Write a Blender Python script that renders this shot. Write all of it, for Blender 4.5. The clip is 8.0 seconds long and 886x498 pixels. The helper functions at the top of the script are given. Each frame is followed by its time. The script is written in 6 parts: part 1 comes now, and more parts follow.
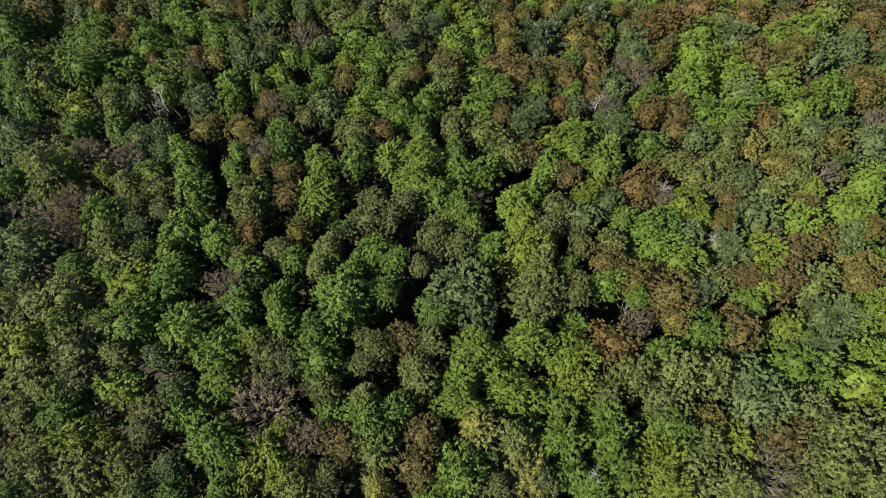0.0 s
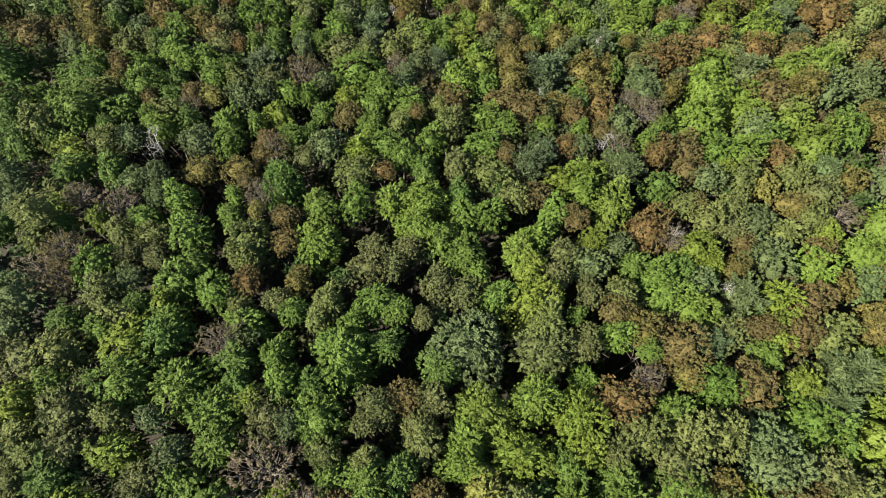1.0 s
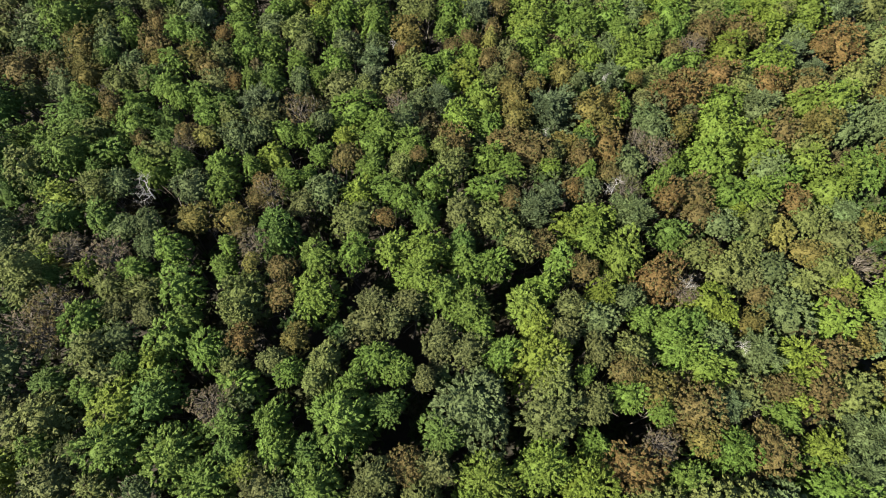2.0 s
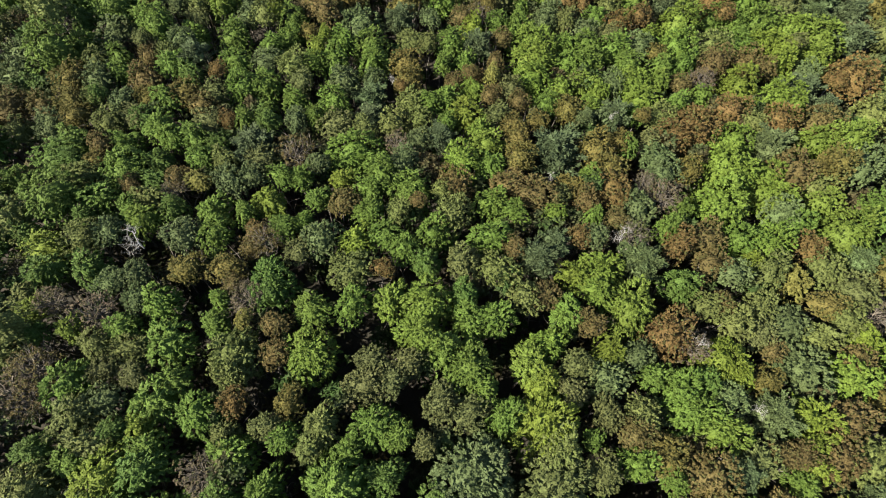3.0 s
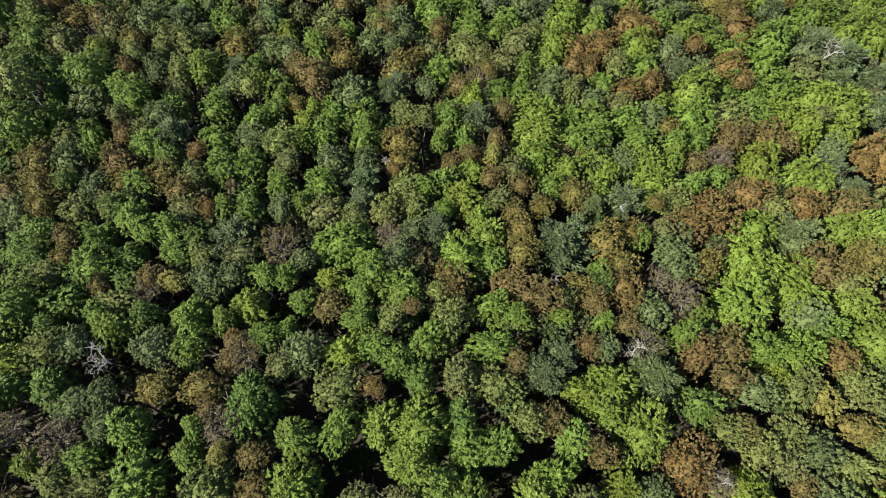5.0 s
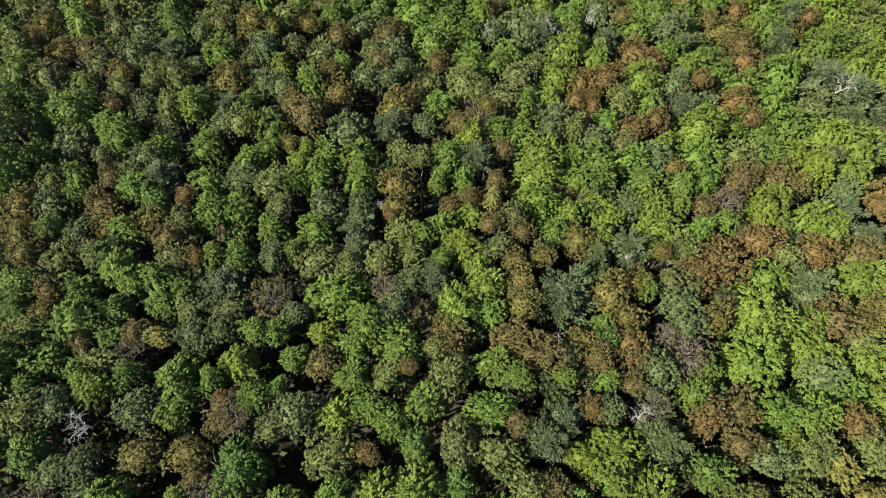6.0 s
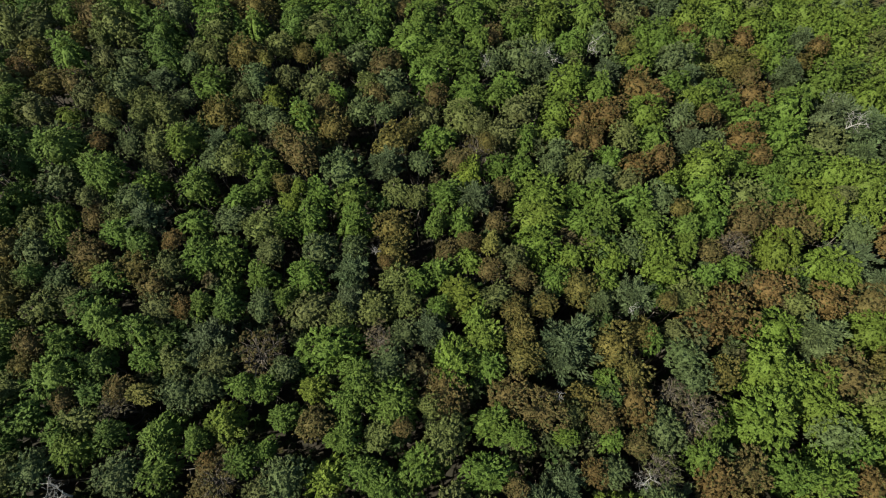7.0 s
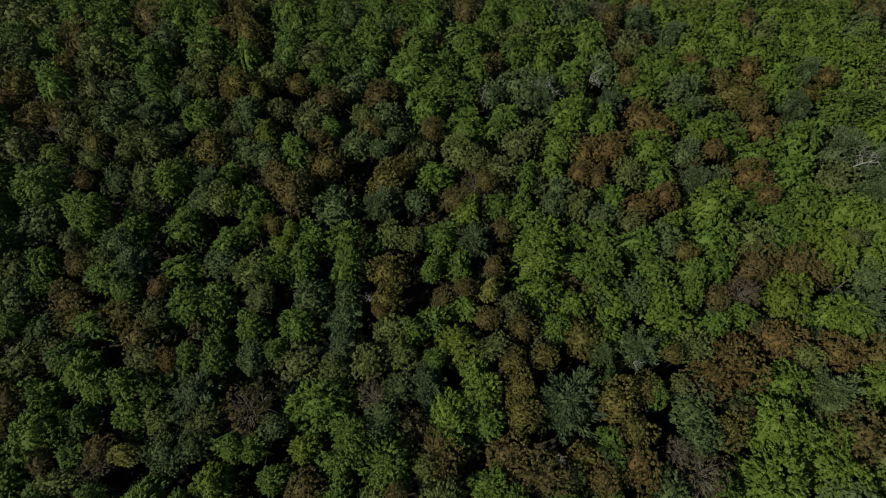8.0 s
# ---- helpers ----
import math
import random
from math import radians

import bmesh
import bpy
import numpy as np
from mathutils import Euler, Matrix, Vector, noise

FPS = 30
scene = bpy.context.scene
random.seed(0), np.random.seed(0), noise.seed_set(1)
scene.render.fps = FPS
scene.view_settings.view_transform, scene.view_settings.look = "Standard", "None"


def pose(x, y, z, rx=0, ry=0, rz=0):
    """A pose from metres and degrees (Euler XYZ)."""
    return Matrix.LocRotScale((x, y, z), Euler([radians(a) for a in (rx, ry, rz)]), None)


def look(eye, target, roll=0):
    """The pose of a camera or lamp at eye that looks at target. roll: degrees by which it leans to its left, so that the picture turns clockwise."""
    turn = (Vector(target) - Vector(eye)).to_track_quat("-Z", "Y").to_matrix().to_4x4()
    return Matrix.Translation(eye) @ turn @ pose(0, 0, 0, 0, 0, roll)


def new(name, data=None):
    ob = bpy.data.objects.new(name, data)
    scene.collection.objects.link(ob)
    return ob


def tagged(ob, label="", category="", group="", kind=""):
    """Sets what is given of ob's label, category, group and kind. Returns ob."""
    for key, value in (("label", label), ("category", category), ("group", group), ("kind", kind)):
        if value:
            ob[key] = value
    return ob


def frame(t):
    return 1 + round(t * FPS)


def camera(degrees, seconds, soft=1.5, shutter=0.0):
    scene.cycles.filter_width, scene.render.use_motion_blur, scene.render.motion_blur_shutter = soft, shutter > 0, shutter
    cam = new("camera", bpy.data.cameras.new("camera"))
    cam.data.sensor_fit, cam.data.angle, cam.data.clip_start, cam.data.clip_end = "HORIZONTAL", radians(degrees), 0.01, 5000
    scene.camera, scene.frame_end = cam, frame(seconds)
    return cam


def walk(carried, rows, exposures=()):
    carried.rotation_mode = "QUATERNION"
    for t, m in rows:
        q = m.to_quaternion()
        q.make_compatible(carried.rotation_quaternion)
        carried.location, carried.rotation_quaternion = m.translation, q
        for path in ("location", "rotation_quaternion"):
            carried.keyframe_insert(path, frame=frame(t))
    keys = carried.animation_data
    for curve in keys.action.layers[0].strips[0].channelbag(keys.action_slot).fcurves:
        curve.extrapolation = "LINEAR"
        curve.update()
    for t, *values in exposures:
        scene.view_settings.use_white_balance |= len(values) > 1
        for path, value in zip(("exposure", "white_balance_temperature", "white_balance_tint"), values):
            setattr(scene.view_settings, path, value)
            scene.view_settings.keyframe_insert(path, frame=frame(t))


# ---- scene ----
cam = camera(84.1, 8.0, soft=1.0)
METRES, EYE, TILT, LEAN, TURN = 56.0, 73.6, 0.0, 0.0, 0.0
ROWS = [
    (0.0, 0.0, 0.0, 0.0, 3.06, -63.92, -1.5),
    (0.5, -0.0071, 0.0547, 0.0053, 3.04, -63.77, -1.42),
    (1.0, -0.0127, 0.1117, 0.0102, 3.02, -63.64, -1.34),
    (1.5, -0.0182, 0.1729, 0.0154, 3.0, -63.54, -1.29),
    (3.0, -0.031, 0.3628, 0.0295, 2.95, -63.4, -1.16),
    (3.5, -0.0332, 0.4262, 0.0339, 2.95, -63.35, -1.13),
    (4.0, -0.0335, 0.4926, 0.0394, 2.96, -63.35, -1.11),
    (4.5, -0.0337, 0.5591, 0.0442, 3.02, -63.34, -1.1),
    (6.0, -0.034, 0.754, 0.0615, 3.14, -63.29, -1.03),
    (6.5, -0.0334, 0.815, 0.0665, 3.17, -63.27, -1.02),
    (7.0, -0.0326, 0.8757, 0.0716, 3.2, -63.25, -1.02),
    (7.5, -0.032, 0.936, 0.0772, 3.24, -63.26, -1.03),
    (8.0, -0.0314, 0.9951, 0.0822, 3.27, -63.25, -1.04),
]
EXPOSURES = [(0.0, 1.49, 6500, 10), (0.5, 1.89, 6500, 10), (1.0, 1.94, 6500, 10), (6.1, 1.95, 6500, 10), (6.5, 1.62, 6500, 8), (7.0, 1.17, 6500, 5), (7.5, 0.79, 6500, 3), (8.0, 0.15, 6500, 3)]


def GROUND_Z(x, y):
    """The forest floor: gently uneven, falling a little towards one side."""
    u, v = math.tanh(x / 90), math.tanh((y - 55) / 90)
    return 1.392 + -0.395 * u + 0.283 * v + 0.357 * u * u + -2.614 * v * v + 0.646 * u * v


walk(cam, [(t, pose(0, 0, EYE, TILT, LEAN, TURN) @ pose(METRES * x, METRES * y, METRES * z, 90 + pitch, roll, yaw)) for t, x, y, z, yaw, pitch, roll in ROWS], EXPOSURES)

# ---- world and sun ----
SUN_FROM = Vector((-0.9, -0.41, 0.74)).normalized()
world = bpy.data.worlds.new("sky")
scene.world = world
world.use_nodes = True
wn = world.node_tree.nodes
sky = wn.new("ShaderNodeTexSky")
sky.sky_type = "NISHITA"
sky.sun_disc = False
sky.sun_elevation = math.asin(SUN_FROM.z)
sky.sun_rotation = math.atan2(SUN_FROM.x, SUN_FROM.y)
sky.altitude = 300
wn["Background"].inputs["Strength"].default_value = 0.058
world.node_tree.links.new(sky.outputs["Color"], wn["Background"].inputs["Color"])
sun = new("sun", bpy.data.lights.new("sun", "SUN"))
sun.data.energy = 4.6
sun.data.angle = radians(0.55)
sun.data.color = (1.0, 0.93, 0.79)
sun.matrix_world = look(SUN_FROM * 300, (0, 0, 0))


# ---- materials ----
def node_material(name):
    m = bpy.data.materials.new(name)
    m.use_nodes = True
    return m, m.node_tree.nodes, m.node_tree.links


def leaf_material(name, rough=0.7, through_light=0.34, spread=0.1, second=None, share=0.0, ground=False):
    """Foliage: the tree's own colour, varied from leaf spray to leaf spray and in soft patches over the crown.
    second: the colour of sprays that have turned already, share: how many of them."""
    m, n, l = node_material(name)
    info = n.new("ShaderNodeObjectInfo")
    geo = n.new("ShaderNodeNewGeometry")
    where = n.new("ShaderNodeTexCoord")
    patch = n.new("ShaderNodeTexNoise")
    patch.inputs["Scale"].default_value = 0.9
    patch.inputs["Detail"].default_value = 2
    l.new(where.outputs["Object"], patch.inputs["Vector"])
    val = n.new("ShaderNodeMapRange")
    val.inputs["To Min"].default_value = 1 - spread
    val.inputs["To Max"].default_value = 1 + spread
    l.new(geo.outputs["Random Per Island"], val.inputs["Value"])
    pv = n.new("ShaderNodeMapRange")
    pv.inputs["From Min"].default_value, pv.inputs["From Max"].default_value = 0.3, 0.7
    pv.inputs["To Min"].default_value, pv.inputs["To Max"].default_value = 0.9, 1.1
    l.new(patch.outputs["Fac"], pv.inputs["Value"])
    mul = n.new("ShaderNodeMath")
    mul.operation = "MULTIPLY"
    l.new(val.outputs[0], mul.inputs[0])
    l.new(pv.outputs[0], mul.inputs[1])
    leaves = n.new("ShaderNodeTexNoise")
    leaves.inputs["Scale"].default_value = 5.5 if ground else 21.0
    leaves.inputs["Detail"].default_value = 1
    l.new(where.outputs["Object"], leaves.inputs["Vector"])
    lv = n.new("ShaderNodeMapRange")
    lv.inputs["From Min"].default_value, lv.inputs["From Max"].default_value = 0.33, 0.67
    lv.inputs["To Min"].default_value, lv.inputs["To Max"].default_value = 0.6, 1.22
    l.new(leaves.outputs["Fac"], lv.inputs["Value"])
    both = n.new("ShaderNodeMath")
    both.operation = "MULTIPLY"
    l.new(mul.outputs[0], both.inputs[0])
    l.new(lv.outputs[0], both.inputs[1])
    hue = n.new("ShaderNodeHueSaturation")
    hv = n.new("ShaderNodeMapRange")
    hv.inputs["To Min"].default_value, hv.inputs["To Max"].default_value = 0.485, 0.515
    l.new(patch.outputs["Fac"], hv.inputs["Value"])
    l.new(hv.outputs[0], hue.inputs["Hue"])
    l.new(both.outputs[0], hue.inputs["Value"])
    l.new(info.outputs["Color"], hue.inputs["Color"])
    if ground:
        stand = n.new("ShaderNodeTexNoise")
        stand.inputs["Scale"].default_value = 0.22
        stand.inputs["Detail"].default_value = 1
        l.new(where.outputs["Object"], stand.inputs["Vector"])
        kinds = n.new("ShaderNodeValToRGB")
        kinds.color_ramp.elements[0].position, kinds.color_ramp.elements[1].position = 0.36, 0.64
        kinds.color_ramp.elements[0].color, kinds.color_ramp.elements[1].color = (0.04, 0.07, 0.018, 1), (0.07, 0.06, 0.028, 1)
        kinds.color_ramp.elements.new(0.5).color = (0.052, 0.068, 0.026, 1)
        l.new(stand.outputs["Fac"], kinds.inputs[0])
        l.new(kinds.outputs[0], hue.inputs["Color"])
    colour = hue.outputs["Color"]
    if second:
        pick = n.new("ShaderNodeMath")
        pick.operation = "LESS_THAN"
        pick.inputs[1].default_value = share
        spots = n.new("ShaderNodeTexNoise")
        spots.inputs["Scale"].default_value = 1.6
        l.new(where.outputs["Object"], spots.inputs["Vector"])
        add = n.new("ShaderNodeMath")
        add.operation = "MULTIPLY"
        l.new(geo.outputs["Random Per Island"], add.inputs[0])
        l.new(spots.outputs["Fac"], add.inputs[1])
        l.new(add.outputs[0], pick.inputs[0])
        mix = n.new("ShaderNodeMix")
        mix.data_type = "RGBA"
        l.new(pick.outputs[0], mix.inputs["Factor"])
        l.new(colour, mix.inputs["A"])
        mix.inputs["B"].default_value = (*second, 1)
        colour = mix.outputs["Result"]
    p = n["Principled BSDF"]
    p.inputs["Roughness"].default_value = rough
    p.inputs["Specular IOR Level"].default_value = 0.12
    l.new(colour, p.inputs["Base Color"])
    grain = n.new("ShaderNodeTexNoise")
    grain.inputs["Scale"].default_value = 5.0 if ground else 17.0
    grain.inputs["Detail"].default_value = 2
    l.new(where.outputs["Object"], grain.inputs["Vector"])
    bump = n.new("ShaderNodeBump")
    bump.inputs["Strength"].default_value = 0.6
    bump.inputs["Distance"].default_value = 0.25
    l.new(grain.outputs["Fac"], bump.inputs["Height"])
    l.new(bump.outputs[0], p.inputs["Normal"])
    tr = n.new("ShaderNodeBsdfTranslucent")
    l.new(colour, tr.inputs["Color"])
    ms = n.new("ShaderNodeMixShader")
    ms.inputs["Fac"].default_value = through_light
    l.new(p.outputs[0], ms.inputs[1])
    l.new(tr.outputs[0], ms.inputs[2])
    l.new(ms.outputs[0], n["Material Output"].inputs["Surface"])
    return m


def bark_material(name, dark, pale, rough=0.9):
    m, n, l = node_material(name)
    where = n.new("ShaderNodeTexCoord")
    grain = n.new("ShaderNodeTexNoise")
    grain.inputs["Scale"].default_value = 3
    grain.inputs["Detail"].default_value = 6
    l.new(where.outputs["Object"], grain.inputs["Vector"])
    ramp = n.new("ShaderNodeValToRGB")
    ramp.color_ramp.elements[0].position, ramp.color_ramp.elements[1].position = 0.35, 0.65
    ramp.color_ramp.elements[0].color, ramp.color_ramp.elements[1].color = (*dark, 1), (*pale, 1)
    l.new(grain.outputs["Fac"], ramp.inputs[0])
    p = n["Principled BSDF"]
    l.new(ramp.outputs[0], p.inputs["Base Color"])
    p.inputs["Roughness"].default_value = rough
    bump = n.new("ShaderNodeBump")
    bump.inputs["Strength"].default_value = 0.5
    l.new(grain.outputs["Fac"], bump.inputs["Height"])
    l.new(bump.outputs[0], p.inputs["Normal"])
    return m


def litter_material():
    m, n, l = node_material("leaf_litter")
    where = n.new("ShaderNodeTexCoord")
    big = n.new("ShaderNodeTexNoise")
    big.inputs["Scale"].default_value = 0.15
    fine = n.new("ShaderNodeTexNoise")
    fine.inputs["Scale"].default_value = 2.5
    fine.inputs["Detail"].default_value = 8
    l.new(where.outputs["Object"], big.inputs["Vector"])
    l.new(where.outputs["Object"], fine.inputs["Vector"])
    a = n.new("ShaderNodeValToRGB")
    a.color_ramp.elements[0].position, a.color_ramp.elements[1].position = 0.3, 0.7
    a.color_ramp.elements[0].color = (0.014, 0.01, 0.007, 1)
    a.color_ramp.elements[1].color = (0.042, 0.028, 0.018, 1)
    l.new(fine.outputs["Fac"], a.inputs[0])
    mix = n.new("ShaderNodeMix")
    mix.data_type = "RGBA"
    l.new(big.outputs["Fac"], mix.inputs["Factor"])
    l.new(a.outputs[0], mix.inputs["A"])
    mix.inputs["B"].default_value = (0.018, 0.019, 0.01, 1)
    p = n["Principled BSDF"]
    p.inputs["Roughness"].default_value = 0.95
    l.new(mix.outputs["Result"], p.inputs["Base Color"])
    bump = n.new("ShaderNodeBump")
    bump.inputs["Strength"].default_value = 0.8
    bump.inputs["Distance"].default_value = 0.1
    l.new(fine.outputs["Fac"], bump.inputs["Height"])
    l.new(bump.outputs[0], p.inputs["Normal"])
    return m


LEAF = leaf_material("broad_leaves", through_light=0.12)
BUSH = leaf_material("undergrowth_leaves", rough=0.75, through_light=0.26, ground=True)
DULL = leaf_material("matt_leaves", rough=0.75, through_light=0.1)
TURNING = leaf_material("turning_leaves", rough=0.75, through_light=0.18, spread=0.13, second=(0.065, 0.07, 0.022), share=0.1)
NEEDLE = leaf_material("pine_needles", rough=0.75, through_light=0.1, spread=0.25)
BARK = bark_material("grey_brown_bark", (0.05, 0.043, 0.034), (0.14, 0.125, 0.105))
TWIG = bark_material("pale_twigs", (0.08, 0.068, 0.052), (0.165, 0.142, 0.112))
DEADWOOD = bark_material("bleached_wood", (0.15, 0.145, 0.135), (0.31, 0.296, 0.274))


# ---- ground ----
def ground_z(x, y):
    return GROUND_Z(x, y)


def sheet():
    """One sheet: a fine middle under the forest, wide rings out to the horizon."""
    steps = [-2600, -1600, -900, -500, -300, -220] + list(range(-160, 161, 8)) + [220, 300, 500, 900, 1600, 2600]
    bm = bmesh.new()
    rows = [[bm.verts.new((x, y + 60, ground_z(x, y + 60) + 0.35 * noise.noise(Vector((x * 0.11, y * 0.11, 0))))) for x in steps] for y in steps]
    for a, b in zip(rows, rows[1:]):
        for i in range(len(a) - 1):
            bm.faces.new((a[i], a[i + 1], b[i + 1], b[i]))
    me = bpy.data.meshes.new("ground")
    bm.to_mesh(me)
    bm.free()
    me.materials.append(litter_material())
    me.shade_smooth()
    return tagged(new("ground", me), "forest floor of brown leaf litter under the trees", "ground", kind="structure")


sheet()


# ---- tree meshes ----
def unit(v):
    return v / np.maximum(np.linalg.norm(v, axis=-1, keepdims=True), 1e-9)


def mesh_of(name, verts, faces, material, smooth=False):
    me = bpy.data.meshes.new(name)
    me.from_pydata(verts.tolist(), [], faces.tolist() if hasattr(faces, "tolist") else faces)
    me.materials.append(material)
    if smooth:
        me.shade_smooth()
    return me


def sprays(rng, at, along, facing, length, width):
    """Pointed leaf sprays, one triangle each, at the places given."""
    d = unit(along)
    f = unit(facing - (facing * d).sum(-1, keepdims=True) * d)
    s = np.cross(d, f)
    size = rng.uniform(0.65, 1.35, (len(at), 1))
    L, W = length * size, width * size * rng.uniform(0.8, 1.2, (len(at), 1))
    skew = rng.uniform(-0.25, 0.25, (len(at), 1))
    tip = at + d * L * 0.62
    one, two = at + s * W * (0.6 + skew) - d * L * 0.38, at - s * W * (0.6 - skew) - d * L * 0.38
    verts = np.stack([one, tip, two], 1).reshape(-1, 3)
    return verts, np.arange(len(verts)).reshape(-1, 3)


def form(rng, flat, boughs=10, crease=0.22):
    """The outline of one crown of radius 1: swelling over each of the great boughs and sunk in the creases between them.
    Gives a function from outward directions to places on it."""
    k = np.arange(boughs)
    bz = np.clip(1 - (k + 0.4) / boughs * 1.05 + rng.normal(0, 0.08, boughs), -0.1, 0.98)
    ba = k * 2.39996 + rng.uniform(0, 6.28) + rng.normal(0, 0.3, boughs)
    br = np.sqrt(1 - bz * bz)
    heads = np.stack([br * np.cos(ba), br * np.sin(ba), bz], 1)
    reach = rng.uniform(0.8, 1.13, boughs)
    one, two = rng.uniform(0, 6, 2)

    def surface(d):
        angle = np.arccos(np.clip(d @ heads.T, -1, 1))
        weight = np.exp(-11 * angle)
        mean = (weight * reach).sum(1) / weight.sum(1)
        sunk = np.clip(angle.min(1) / 0.62, 0, 1.25) ** 2
        a, r, z = np.arctan2(d[:, 1], d[:, 0]), np.sqrt(np.maximum(0, 1 - d[:, 2] ** 2)), d[:, 2]
        swell = 1 + 0.12 * np.sin(2 * a + one) * r + 0.09 * np.sin(3 * a + two) * r
        narrow = 1 - 0.16 * np.clip(z, 0, 1) ** 1.5 * (flat > 1.2)
        return d * (swell * mean * (1.04 - crease * sunk))[:, None] * np.stack([narrow, narrow, np.full(len(d), flat)], 1)

    return surface


def dome(rng, count, flat, low=0.0, rugged=0.068, boughs=10, crease=0.22, surface=None):
    """Outward directions and places of tufts over a crown: golden-angle spread, shaken."""
    surface = surface or form(rng, flat, boughs, crease)
    i = np.arange(count)
    z = np.clip(1 - (i + 0.5) / count * (1 - low) + rng.normal(0, 0.04, count), -0.4, 0.995)
    a = i * 2.39996 + rng.uniform(0, 6.28) + rng.normal(0, 0.16, count)
    r = np.sqrt(1 - z * z)
    d = np.stack([r * np.cos(a), r * np.sin(a), z], 1)
    return d, surface(d) * (1 + rng.normal(0, rugged, count))[:, None]


def leaf_mass(rng, surface, inset, ripple, fine=2):
    """The dense body of leaves under the outer tufts: a closed, knobbly shell, open at the foot."""
    bm = bmesh.new()
    bmesh.ops.create_icosphere(bm, subdivisions=fine, radius=1)
    bmesh.ops.delete(bm, geom=[v for v in bm.verts if v.co.z < -0.42], context="VERTS")
    bm.verts.index_update()
    d = unit(np.array([v.co[:] for v in bm.verts]))
    faces = np.array([[v.index for v in f.verts] for f in bm.faces])
    bm.free()
    return surface(d) * (inset * (1 + rng.normal(0, ripple, len(d))))[:, None], faces


def crown_mesh(name, seed, material, count=150, per=26, flat=1.2, finger=1.8, lobe=0.11, length=0.1, width=0.07, hang=0.55, rugged=0.068, boughs=10, crease=0.22, inset=0.67, fine=2):
    """A crown of radius 1 round its middle: tufts on a dome, each clad with leaf sprays and hanging outwards like shingles,
    over a dense mass of leaves (inset 0: none, a crown that one sees through)."""
    rng = np.random.default_rng(seed)
    surface = form(rng, flat, boughs, crease)
    out, c = dome(rng, count, flat, low=-0.22, rugged=rugged, surface=surface)
    c = c * 0.9
    level = unit(out * [1, 1, 0.0] + rng.normal(0, 0.05, out.shape))
    axis = unit(0.55 * out + hang * (level - [0, 0, 0.75]) + rng.normal(0, 0.2, out.shape))
    rad = lobe * rng.uniform(0.75, 1.3, count)
    n = count * per
    who = np.repeat(np.arange(count), per)
    ax, o = axis[who], out[who]
    u = unit(unit(rng.normal(0, 1, (n, 3))) + 0.55 * o + 0.45 * ax)
    s = (u * ax).sum(-1, keepdims=True)
    taper = np.where(s > 0, 1 - 0.5 * s, 1.0)
    p = c[who] + rad[who, None] * ((u - s * ax) * taper + s * ax * finger) * rng.uniform(0.6, 1.05, (n, 1))
    along = unit(0.45 * u + 0.9 * ax + rng.normal(0, 0.3, (n, 3)))
    facing = unit(0.46 * u + 0.85 * o + [0, 0, 0.25] + rng.normal(0, 0.12, (n, 3)))
    verts, faces = sprays(rng, p, along, facing, length * 1.12, width * 1.15)
    smooth = np.zeros(len(faces), bool)
    if inset:
        v2, f2 = leaf_mass(rng, surface, inset, 0.09, fine)
        smooth = np.concatenate([smooth, np.ones(len(f2), bool)])
        verts, faces = np.concatenate([verts, v2]), np.concatenate([faces, f2 + len(verts)])
    me = mesh_of(name, verts, faces, material)
    me.polygons.foreach_set("use_smooth", smooth)
    return me


def tubes(lines, sides=5):
    """Tapered round branches joined in one mesh: each line is a run of (point, radius)."""
    verts, faces = [], []
    for line in lines:
        start = len(verts)
        for k, (p, r) in enumerate(line):
            nxt = line[min(k + 1, len(line) - 1)][0] - line[max(k - 1, 0)][0]
            t = nxt / (np.linalg.norm(nxt) + 1e-9)
            a = np.cross(t, [0.3, 0.9, 0.2] if abs(t[2]) > 0.8 else [0, 0, 1.0])
            a = a / np.linalg.norm(a)
            b = np.cross(t, a)
            for j in range(sides):
                w = 2 * math.pi * j / sides
                verts.append(p + r * (math.cos(w) * a + math.sin(w) * b))
        for k in range(len(line) - 1):
            for j in range(sides):
                i0, i1 = start + k * sides + j, start + k * sides + (j + 1) % sides
                faces.append((i0, i1, i1 + sides, i0 + sides))
        faces.append(tuple(range(start + (len(line) - 1) * sides, start + len(line) * sides)))
    return np.array(verts), faces


def limb(rng, a, b, r0, r1, steps=3, bend=0.12):
    a, b = np.array(a, float), np.array(b, float)
    side = rng.normal(0, bend * np.linalg.norm(b - a), 3)
    return [(a + (b - a) * t + side * math.sin(math.pi * t), r0 + (r1 - r0) * t) for t in np.linspace(0, 1, steps + 1)]


def trunk_mesh(name, seed, limbs=5, lean=0.04):
    """A tapered trunk of height 1, forking into limbs that rise into the crown (crown radius about 0.28)."""
    rng = np.random.default_rng(seed)
    top = np.array([rng.normal(0, lean), rng.normal(0, lean), 0.84])
    lines = [[(np.array([0, 0, -0.05]), 0.03), (np.array([0, 0, 0.02]), 0.021)] + limb(rng, (0, 0, 0.05), top, 0.017, 0.006, 4, 0.03)]
    for k in range(limbs):
        w = k * 2.4 + rng.uniform(0, 0.8)
        t = rng.uniform(0.5, 0.8)
        far = rng.uniform(0.1, 0.17)
        lines.append(limb(rng, top * t, top * t + np.array([math.cos(w) * far, math.sin(w) * far, rng.uniform(0.06, 0.15)]), 0.008, 0.002))
    v, f = tubes(lines, 3)
    return mesh_of(name, v, f, BARK, True)


